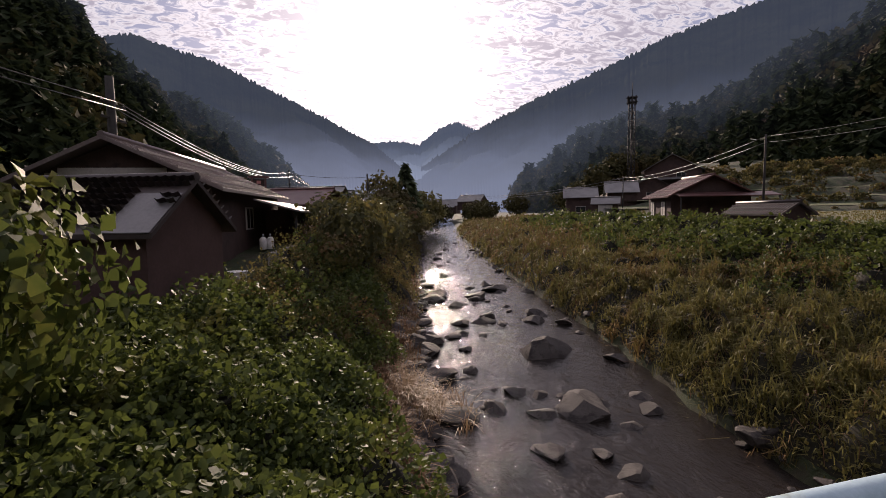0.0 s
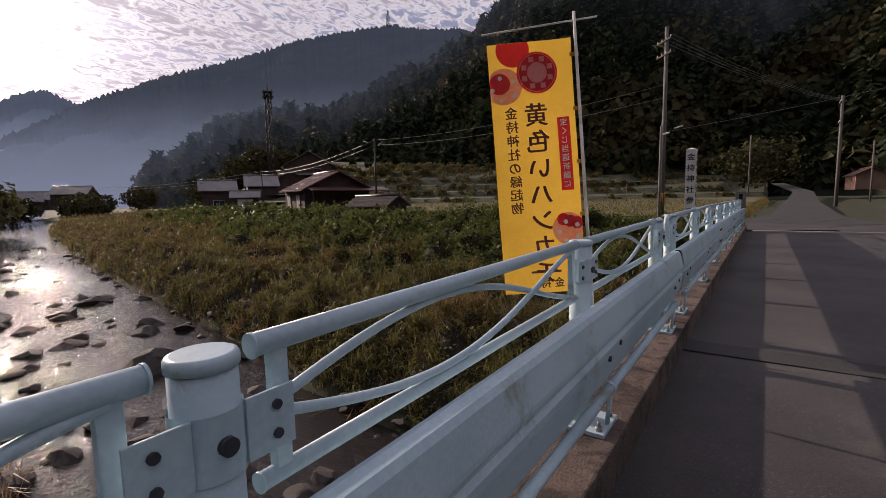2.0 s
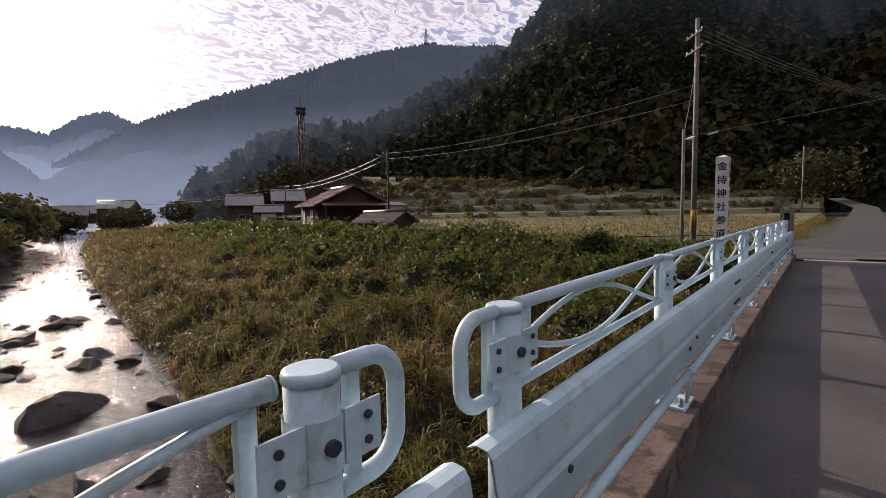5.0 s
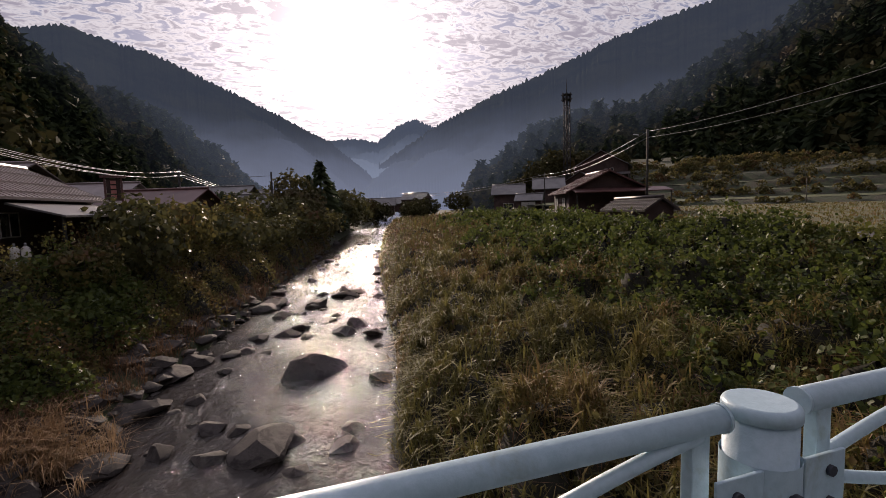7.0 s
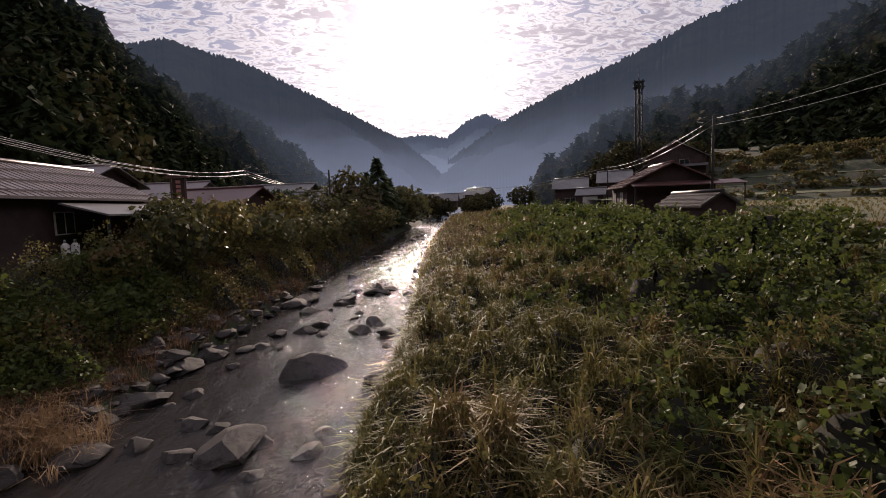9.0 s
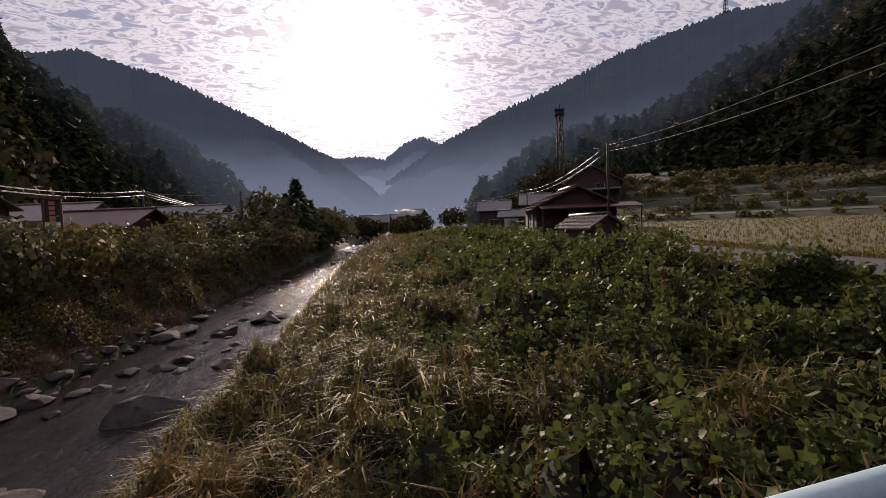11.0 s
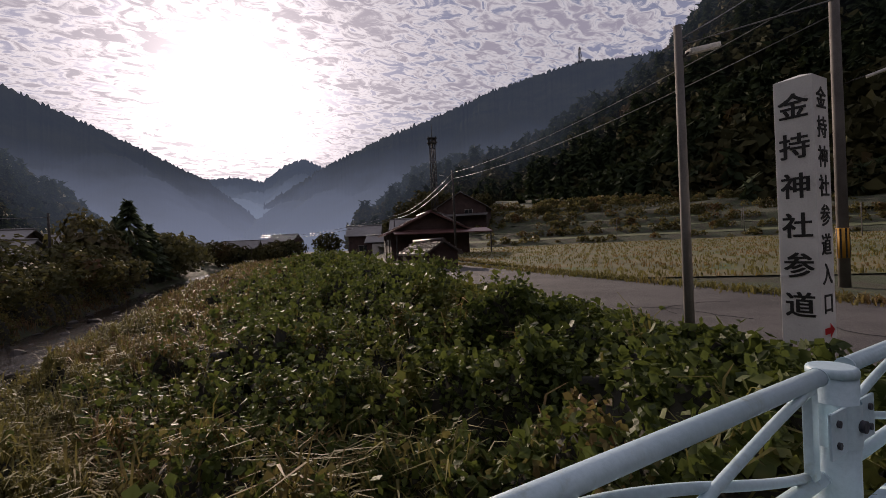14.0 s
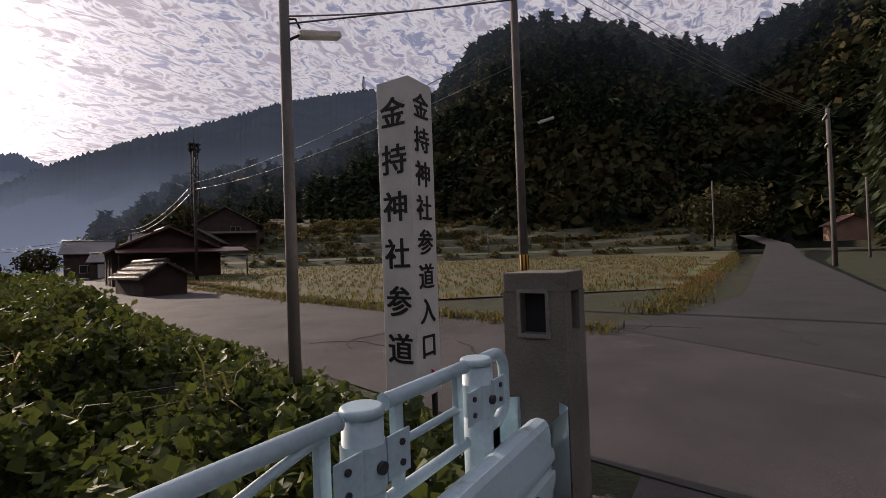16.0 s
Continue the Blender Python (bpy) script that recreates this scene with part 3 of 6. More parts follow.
# ---------------------------------------------------------------- bridge
def bridge():
    deck = empty("bridge_deck", "concrete road bridge deck with asphalt surface over the river", "bridge", kind="structure")
    part("slab", boxed(-16.5, 16.5, -5.1, 0.24, -0.75, ROAD_Z - 0.06, 0.02), M["concrete"], deck)
    bm = bmesh.new()
    sheet(bm, [(-0.232, ROAD_Z), (-1.6, ROAD_Z + 0.012), (-3.0, ROAD_Z + 0.012), (-4.48, ROAD_Z)], -16.5, 16.9, 40)
    part("road_surface", bm, M["asphalt"], deck)
    bm = bmesh.new()
    box(bm, -16.5, 17.0, -0.10, 0.10, -1.6, -0.76)
    box(bm, -16.5, 17.0, -2.4, -2.1, -1.6, -0.76)
    box(bm, -16.5, 17.0, -4.8, -4.5, -1.6, -0.76)
    part("girder", bm, M["concrete"], deck)
    for y0, y1, shift in ((-0.23, 0.25, 0.0), (-5.0, -4.48, 1.2)):
        for a, b in ((-16.5, -0.415), (-0.395, 15.75)):
            n = 8
            for i in range(n):
                p0, p1 = a + (b - a) * i / n + shift, a + (b - a) * (i + 1) / n + shift
                part("kerb_block", boxed(p0, p1 - 0.002, y0, y1, ROAD_Z - 0.02, 0.09, 0.012), M["kerb"], deck)
    part("joint_strip", boxed(-0.60, -0.28, -4.48, -0.232, ROAD_Z - 0.02, ROAD_Z + 0.018), M["asphalt2"], deck)
    part("joint_strip", boxed(15.75, 16.1, -4.48, -0.232, ROAD_Z - 0.02, ROAD_Z + 0.018), M["concrete"], deck)
    for sx in (-10.6, 15.8):
        part("abutment", boxed(sx - 0.7, sx + 1.5, -5.3, 0.28, -4.9, -0.76, 0.03), M["concrete"], deck)

    return deck


DECK = bridge()

POST_R = 0.0572
BOW = np.polyfit([0, 0.1, 0.22, 0.36, 0.5, 0.62, 0.72, 0.85, 1.0], [0.01, 0.055, 0.095, 0.106, 0.088, 0.045, 0.0, -0.062, -0.12], 5)


def camber(x):
    return float(np.interp(x, [-16.5, -10.8, -4.77, -2.77, -0.75, 0, 4, 8, 12, 14.6], [-0.2, -0.13, -0.065, -0.035, -0.014, 0, 0.02, 0.02, 0.01, 0]))


def bend(root):
    done = set()
    for o in root.children_recursive:
        if o.data and o.data.name not in done:
            done.add(o.data.name)
            for v in o.data.vertices:
                v.co.z += camber(v.co.x)



def arc_pts(x0, z0, x1, z1, h, n=18, skew=0.0):
    out = []
    for i in range(n + 1):
        t = i / n
        out.append((x0 + (x1 - x0) * t, 0.0, z0 + (z1 - z0) * t + h * math.sin(math.pi * t ** (1 + skew))))
    return out


def railing(name, xs, gaps, loop_l, loop_r, m, wing=False):
    """Posts at xs; gaps names the short bays; loops close the ends."""
    r = empty(name, "white painted steel bridge railing with arched bars and crash beam", "railing", "bridge railings", m)
    zc, zt, zl, zb = 1.08, 1.066, 0.79, 0.09
    for x in xs:
        p = part("post", tubed([(x, 0, zb + 0.02), (x, 0, zc - 0.015)], POST_R, 20), M["paint"], r)
        bm = bmesh.new()
        tube(bm, [(x, 0, zc - 0.022), (x, 0, zc - 0.006), (x, 0, zc), (x, 0, zc + 0.003)], [POST_R + 0.004, POST_R + 0.004, POST_R + 0.001, POST_R * 0.9], 24)
        part("cap", bm, M["paint"], p, "flat round post cap")
        # wrap-round bracket
        bm = bmesh.new()
        tube(bm, [(x, 0, 0.868), (x, 0, 0.988)], POST_R + 0.005, 20, False)
        for s in (-1, 1):
            box(bm, x + s * 0.098 - 0.050, x + s * 0.098 + 0.050, -0.046, -0.039, 0.868, 0.988, 0.002)
        part("bracket", bm, M["paint"], p)
        for bx, bz, br in ((-0.108, 0.900, 0.010), (-0.108, 0.957, 0.010), (0.108, 0.900, 0.010), (0.108, 0.957, 0.010)):
            part("bolt", tubed([(x + bx, -0.053, bz), (x + bx, -0.044, bz)], br, 8), M["darkbolt"], p)
        part("bolt", tubed([(x, -POST_R - 0.016, 0.930), (x, -POST_R, 0.930)], 0.017, 12), M["darkbolt"], p, "dark bolt head")
        part("base_plate", boxed(x - 0.13, x + 0.13, -0.17, 0.13, zb, zb + 0.022, 0.003), M["paint"], p, "galvanised base plate")
        for bx in (-0.095, 0.095):
            for by in (-0.135, 0.095):
                bm = tubed([(x + bx, by, zb + 0.022), (x + bx, by, zb + 0.045)], 0.018, 6)
                tube(bm, [(x + bx, by, zb + 0.045), (x + bx, by, zb + 0.075)], 0.009, 8)
                part("anchor_bolt", bm, M["bolt"], p)
        part("beam_bracket", boxed(x - 0.045, x + 0.045, -0.14, -POST_R + 0.005, 0.42, 0.66, 0.004), M["paint"], p)
    for i, (a, b) in enumerate(zip(xs, xs[1:])):
        l, h = a + 0.145, b - 0.145
        for name_, z, rad in (("top_tube", zt, 0.0235), ("lower_tube", zl, 0.0195)):
            bm = tubed([(a + 0.092, 0.0, z), (b - 0.092, 0.0, z)], rad, 16)
            for q in (a + 0.092, b - 0.092):
                tube(bm, [(q - 0.003, 0.0, z), (q + 0.003, 0.0, z)], rad + 0.002, 16)
            part(name_, bm, M["paint"], r)
        for x in (l, h):
            part("end_bar", boxed(x - 0.019, x + 0.019, -0.012, 0.012, zl, zt, 0.003), M["paint"], r)
        if i in gaps:
            part("mid_tube", tubed([(l, 0, (zt + zl) / 2), (h, 0, (zt + zl) / 2)], 0.014, 10), M["paint"], r)
            continue
        span, zm = h - l, (zt + zl) / 2
        # two bowed bars that start together, part to meet the tubes, and cross before the far end
        up, dn = [], []
        for k in range(29):
            t = k / 28
            off = float(np.polyval(BOW, t))
            up.append((l + span * t, 0.006, zm + off))
            dn.append((l + span * t, -0.006, zm - off))
        part("arch_bar", tubed(up, 0.0125, 9), M["paint"], r)
        part("arch_bar", tubed(dn, 0.0125, 9), M["paint"], r)
    for on, x, s in ((loop_l, xs[0], -1), (loop_r, xs[-1], 1)):
        if not on:
            continue
        e, rd = x + s * 0.24, 0.085
        pts = [(x + s * POST_R, 0, zt)]
        pts += [(e - s * rd + s * rd * math.sin(a), 0, zt - rd + rd * math.cos(a)) for a in np.linspace(0, math.pi / 2, 7)]
        pts += [(e - s * rd + s * rd * math.cos(a), 0, zl + rd - rd * math.sin(a)) for a in np.linspace(0, math.pi / 2, 7)]
        pts += [(x + s * POST_R, 0, zl)]
        part("end_loop", tubed(pts, 0.0235, 12), M["paint"], r, "tube bent into an end loop")
        part("end_bar", boxed(x + s * 0.10 - 0.018, x + s * 0.10 + 0.018, -0.012, 0.012, zl, zt, 0.003), M["paint"], r)
    # crash beam
    prof = [(-0.085, 0.752), (-0.115, 0.766), (-0.145, 0.762), (-0.160, 0.742), (-0.182, 0.625), (-0.183, 0.605), (-0.168, 0.585), (-0.168, 0.572), (-0.182, 0.552), (-0.181, 0.52), (-0.166, 0.405), (-0.148, 0.362), (-0.12, 0.342), (-0.09, 0.348)]
    x0, x1 = xs[0] - (0.32 if loop_l else 1.0), xs[-1] + (0.33 if loop_r else 0.35)
    cuts = [x0] + [x for x in xs[2:-2:2]] + [x1]
    for a, b in zip(cuts, cuts[1:]):
        bm = bmesh.new()
        sheet(bm, prof, a + 0.0015, b - 0.0015)
        back = [(y + 0.008, z) for y, z in prof]
        sheet(bm, back[::-1], a + 0.0015, b - 0.0015)
        part("crash_beam", bm, M["paint"], r, "ribbed white crash beam")
    for x in xs:
        spots = ((-0.09, 0.50), (0.11, 0.53))
        if x in cuts:
            spots = ((-0.14, 0.66), (-0.06, 0.66), (0.06, 0.66), (0.14, 0.66), (-0.14, 0.47), (-0.06, 0.47), (0.06, 0.47), (0.14, 0.47))
        for dx, z in spots:
            part("bolt", tubed([(x + dx, -0.190, z), (x + dx, -0.165, z)], 0.014, 10), M["darkbolt"], r)
    if wing:
        bm = bmesh.new()
        cx, cy, rad, n = x1, -0.02, 0.17, 10
        inner = [(cx - 0.02, -0.176)] + [(cx + 0.16 + 0.12 * math.sin(a), cy - 0.17 * math.cos(a)) for a in np.linspace(0, math.pi, n)] + [(cx - 0.05, cy + 0.17)]
        cols = [[bm.verts.new((x, y, z)) for z in (0.345, 0.50, 0.535, 0.565, 0.60, 0.762)] for x, y in inner]
        for p, q in zip(cols, cols[1:]):
            for k in range(5):
                bm.faces.new((p[k], q[k], q[k + 1], p[k + 1]))
        bmesh.ops.solidify(bm, geom=bm.faces[:], thickness=0.006)
        part("beam_wing", bm, M["paint"], r, "rounded end wing of the crash beam", True)
    # low rail over the kerb
    stops = [x0 + 0.15] + list(xs[1:-1]) + [x1 - 0.15]
    for a, b in zip(stops, stops[1:]):
        part("low_tube", tubed([(a, -0.165, 0.315), (b, -0.165, 0.315)], 0.026, 12), M["paint"], r, "thin low guide tube")
    for x in xs:
        bm = bmesh.new()
        tube(bm, [(x, -0.15, 0.11), (x, -0.165, 0.295)], 0.012, 8)
        tube(bm, [(x - 0.022, -0.165, 0.315), (x + 0.022, -0.165, 0.315)], 0.031, 12)
        part("tube_clamp", bm, M["paint"], r)
    return r


bend(DECK)
XS_A = [-10.77, -8.77, -6.77, -4.77, -2.77, -0.745]
XS_B = [0, 2, 4, 6, 8, 10, 12, 14, 14.64]
bend(railing("bridge_railing", XS_A, (), False, True, pose(0, 0, 0)))
bend(railing("bridge_railing", XS_B, (7,), True, True, pose(0, 0, 0), True))
railing("bridge_railing", [-v for v in XS_B[::-1]], (0,), True, True, pose(1.2, -4.72, 0, 0, 0, 180))
railing("bridge_railing", [-v for v in XS_A[::-1]], (), True, False, pose(1.2, -4.72, 0, 0, 0, 180))


def gate_pillar(x, y):
    g = empty("gate_pillar", "square weathered stone bridge pillar with small recessed openings", "pillar", "bridge pillars", pose(x, y, 0))
    a, b = 0.16, 0.065
    bm = bmesh.new()
    box(bm, -a, a, -a, a, ROAD_Z - 0.05, 1.08)
    box(bm, -a, a, -a, a, 1.28, 1.38, 0.008)
    for sx in (-1, 1):
        for sy in (-1, 1):
            x0, x1 = sorted((sx * a, sx * b))
            y0, y1 = sorted((sy * a, sy * b))
            box(bm, x0, x1, y0, y1, 1.08, 1.28)
    part("shaft", bm, M["pillar"], g)
    # solid block, coloured near black in place of the recess's shade
    part("core", boxed(-0.10, 0.10, -0.10, 0.10, 1.07, 1.29), M["hole"], g, "near-black block standing for shade in the openings")
    for s in (-1, 1):
        bm = bmesh.new()
        box(bm, s * a - 0.012 if s < 0 else a - 0.01, s * a + 0.01 if s < 0 else a + 0.012, -0.082, 0.082, 1.062, 1.08)
        box(bm, s * a - 0.012 if s < 0 else a - 0.01, s * a + 0.01 if s < 0 else a + 0.012, -0.082, 0.082, 1.28, 1.297)
        box(bm, s * a - 0.012 if s < 0 else a - 0.01, s * a + 0.01 if s < 0 else a + 0.012, 0.065, 0.082, 1.08, 1.28)
        box(bm, s * a - 0.012 if s < 0 else a - 0.01, s * a + 0.01 if s < 0 else a + 0.012, -0.082, -0.065, 1.08, 1.28)
        part("opening_frame", bm, M["concrete"], g)
    return g


gate_pillar(15.385, -0.01)
gate_pillar(16.75, -4.72)


# ---------------------------------------------------------------- roads and fields
def ribbon(name, label, left, right, material, z, cat="road", step=1.0):
    ts = np.linspace(0, 1, max(2, int(len(left) * 12)))
    L = np.array([[np.interp(t, np.linspace(0, 1, len(left)), [p[k] for p in left]) for k in (0, 1)] for t in ts])
    R = np.array([[np.interp(t, np.linspace(0, 1, len(right)), [p[k] for p in right]) for k in (0, 1)] for t in ts])
    n = 9
    V = []
    for a, b in zip(L, R):
        for k in range(n):
            p = a + (b - a) * k / (n - 1)
            V.append((p[0], p[1], z(p[0], p[1])))
    idx = np.arange(len(V)).reshape(-1, n)
    q = np.stack([idx[:-1, :-1], idx[:-1, 1:], idx[1:, 1:], idx[1:, :-1]], -1).reshape(-1, 4)
    me = raw_mesh(name, V, q, 4, material, True)
    return tagged(new(name, me), label, cat, kind="structure")


ribbon("road", "grey asphalt lane along the river bank", [(12.2, -90), (15.6, -6), (16.6, 0), (18.3, 7), (20, 13.6), (26.1, 34), (33.6, 60), (41, 90), (70, 190)], [(18, -90), (21.5, -6), (22.4, 0), (24.3, 7), (26, 13.6), (32, 34), (38.5, 60), (46, 90), (75, 190)], M["asphalt"], lambda x, y: ROAD_Z + 0.012)


def road2_z(x, y):
    return ROAD_Z + 0.02 + np.interp(x, [20, 26, 60, 90, 130], [0, 0, 0.5, 1.6, 4.0])


ribbon("road", "grey asphalt side road leading to the woods", [(23.1, 1.66), (24.5, 1.0), (26, 0.2), (30, -1.0), (60, -2.6), (90, -4.3), (125, -1.5)], [(20.2, -2.4), (20.8, -6.0), (25, -4.6), (30, -4.4), (60, -5.5), (90, -7.0), (125, -4.0)], M["asphalt2"], road2_z)


def fields():
    for a, b, label in ((26, 74, "harvested rice field with stubble and green edges"), (77, 96, "narrow terraced field"), (99, 116, "narrow terraced field"), (119, 132, "grassy upper terrace")):
        ss = np.linspace(a, b, 26)
        tt = np.linspace(-70, 34, 60)
        S, T = np.meshgrid(ss, tt, indexing="ij")
        X, Y = 0.77 * S + 0.64 * T * -1, 0.64 * S + 0.77 * T
        rr = road_l(Y) + 5.9
        low = np.maximum(1.2 - 0.03 * np.maximum(0, X - 26), -2.4)
        X2 = np.maximum(X, rr)
        Y2 = np.maximum(Y, low)
        Z = terr(np.maximum(0.77 * X2 + 0.64 * Y2, 22)) + 0.05 + 0.03 * fbm(X2, Y2, 1.3)
        idx = np.arange(S.size).reshape(S.shape)
        q = np.stack([idx[:-1, :-1], idx[:-1, 1:], idx[1:, 1:], idx[1:, :-1]], -1).reshape(-1, 4)
        me = raw_mesh("field", np.stack([X2, Y2, Z], -1).reshape(-1, 3), q, 4, M["field" if a < 70 else "greenfield"], True)
        tagged(new("field", me), label, "field", kind="structure")


fields()


# ---------------------------------------------------------------- plants
def leaves(name, label, P, size, material, seed, up=0.55, cat="vines"):
    """Folded leaves of about equal size at points P."""
    r = np.random.default_rng(seed)
    k = len(P)
    n = r.normal(size=(k, 3)) * (1 - up) + np.array([0, -0.12, up])
    n /= np.linalg.norm(n, axis=1, keepdims=True)
    a = np.cross(n, r.normal(size=(k, 3)))
    a /= np.linalg.norm(a, axis=1, keepdims=True) + 1e-9
    a[:, 2] -= 0.25
    b = np.cross(n, a)
    s = (size * (0.6 + 0.8 * r.random(k)))[:, None] if np.ndim(size) else size * (0.6 + 0.8 * r.random((k, 1)))
    base, tip, mid = P - a * s * 0.5, P + a * s * 0.55, P - n * s * 0.12
    l, rr = P + b * s * 0.45 - a * s * 0.08, P - b * s * 0.45 - a * s * 0.08
    V = np.stack([base, l, tip, rr, mid], 1).reshape(-1, 3)
    o = np.arange(k)[:, None] * 5
    Q = np.concatenate([o + np.array([[0, 4, 2, 1]]), o + np.array([[0, 3, 2, 4]])])
    return tagged(new(name, raw_mesh(name, V, Q, 4, material)), label, cat, kind="stuff")


def blades(name, label, P, length, width, material, seed, lean=0.5):
    """Bent grass blades at points P, in loose tufts."""
    r = np.random.default_rng(seed)
    k = len(P)
    a = r.random(k) * 2 * np.pi
    d = np.stack([np.cos(a), np.sin(a), np.zeros(k)], -1)
    side = np.stack([-np.sin(a), np.cos(a), np.zeros(k)], -1)
    L = (length * (0.55 + 0.75 * r.random(k)))[:, None]
    w = (width * (0.6 + 0.8 * r.random(k)))[:, None]
    bend = (lean * (0.3 + 1.1 * r.random(k)))[:, None]
    p0 = P
    p1 = P + d * L * bend * 0.28 + np.array([0, 0, 1]) * L * 0.52
    p2 = P + d * L * bend * 1.0 + np.array([0, 0, 1]) * L * (0.95 - 0.42 * bend)
    V = np.stack([p0 - side * w * 0.4, p0 + side * w * 0.4, p1 + side * w * 0.5, p1 - side * w * 0.5, p2 + side * w * 0.08, p2 - side * w * 0.08], 1).reshape(-1, 3)
    o = np.arange(k)[:, None] * 6
    Q = np.concatenate([o + np.array([[0, 1, 2, 3]]), o + np.array([[3, 2, 4, 5]])])
    return tagged(new(name, raw_mesh(name, V, Q, 4, material)), label, "grass", kind="stuff")


def right_pts(k, y0, y1, u0, u1, seed):
    r = np.random.default_rng(seed)
    y = y0 + (y1 - y0) * r.random(k)
    u = u0 + (u1 - u0) * r.random(k)
    e = xc(y) + hw(y)
    x = e + u * (road_l(y) - e)
    return x, y, u


def mound(x, y, s=0.55, seed=3.0):
    return 0.5 + 0.5 * fbm(x, y, s, seed) + 0.25 * fbm(x, y, s * 2.7, seed + 1)


def tufts(x, y, n, spread, seed):
    r = np.random.default_rng(seed)
    return np.repeat(x, n) + r.normal(0, spread, len(x) * n), np.repeat(y, n) + r.normal(0, spread, len(x) * n)


def hump(x, y):
    """Height of the rank growth on the fields' side of the river: rounded hummocks with creases between."""
    x, y = np.asarray(x, float), np.asarray(y, float)
    wx, wy = x + 0.9 * fbm(x, y, 0.45, 2), y + 0.9 * fbm(x, y, 0.4, 8)
    u = (x - xc(y) - hw(y)) / np.maximum(road_l(y) - xc(y) - hw(y), 4)
    n = 0.62 * np.abs(fbm(wx, wy, 0.72, 1.7)) + 0.38 * np.abs(fbm(wx, wy, 1.9, 4.4))
    return 2.3 * np.clip(n, 0, 0.60) * np.interp(u, [0, 0.03, 0.10, 0.72, 0.92, 1.0], [0, 0.35, 1, 0.95, 0.45, 0.0]) * (1 + np.clip(y, 0, 110) * 0.004)


def domes(cx, cy, rad, hgt, dens, seed):
    """Points over leafy mounds: centres, radii and heights; dens leaves a square metre."""
    r = np.random.default_rng(seed)
    n = np.maximum(6, (dens * 4.2 * rad * rad).astype(int))
    i = np.repeat(np.arange(len(cx)), n)
    k = len(i)
    a = r.random(k) * 2 * np.pi
    s = r.random(k)
    el = np.arcsin(np.clip(s, 0, 1))
    lump = 1 + 0.22 * np.sin(a * 3 + i) * np.cos(el * 4 + i * 2.1) - 0.28 * r.random(k) ** 2
    x = cx[i] + rad[i] * np.cos(el) * np.cos(a) * lump
    y = cy[i] + rad[i] * np.cos(el) * np.sin(a) * lump
    z = ground_z(x, y) + 0.75 * hump(x, y) + np.maximum(0.03, hgt[i] * np.sin(el) * lump)
    return np.stack([x, y, z], -1)


UNDER = []


def shade_shell(x, y, rad, hgt):
    """Dark shells added inside leafy mounds to block light and darken gaps; one mesh."""
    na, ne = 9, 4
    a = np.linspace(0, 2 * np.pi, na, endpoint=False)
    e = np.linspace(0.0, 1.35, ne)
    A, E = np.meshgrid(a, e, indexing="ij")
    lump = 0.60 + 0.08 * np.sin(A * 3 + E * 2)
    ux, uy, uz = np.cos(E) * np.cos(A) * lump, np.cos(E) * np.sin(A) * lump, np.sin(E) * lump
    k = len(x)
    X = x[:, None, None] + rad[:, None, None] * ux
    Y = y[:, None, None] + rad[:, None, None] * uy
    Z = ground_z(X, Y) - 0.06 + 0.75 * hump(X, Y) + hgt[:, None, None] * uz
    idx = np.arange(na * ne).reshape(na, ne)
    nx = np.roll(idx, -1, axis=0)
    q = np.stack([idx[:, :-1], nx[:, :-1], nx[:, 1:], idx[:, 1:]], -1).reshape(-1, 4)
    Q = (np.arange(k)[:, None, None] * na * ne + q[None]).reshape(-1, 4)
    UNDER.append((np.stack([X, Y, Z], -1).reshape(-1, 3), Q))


def shade_bed(y0, y1, step):
    """Dark sheet added under the hummocks, standing in for shade between the growth."""
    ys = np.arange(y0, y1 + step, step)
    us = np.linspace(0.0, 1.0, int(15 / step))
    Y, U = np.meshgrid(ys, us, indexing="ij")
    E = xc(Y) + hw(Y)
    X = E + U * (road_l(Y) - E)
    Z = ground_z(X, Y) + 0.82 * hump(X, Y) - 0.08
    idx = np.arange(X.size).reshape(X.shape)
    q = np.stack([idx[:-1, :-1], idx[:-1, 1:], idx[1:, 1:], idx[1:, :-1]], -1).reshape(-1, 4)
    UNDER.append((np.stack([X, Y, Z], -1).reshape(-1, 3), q))


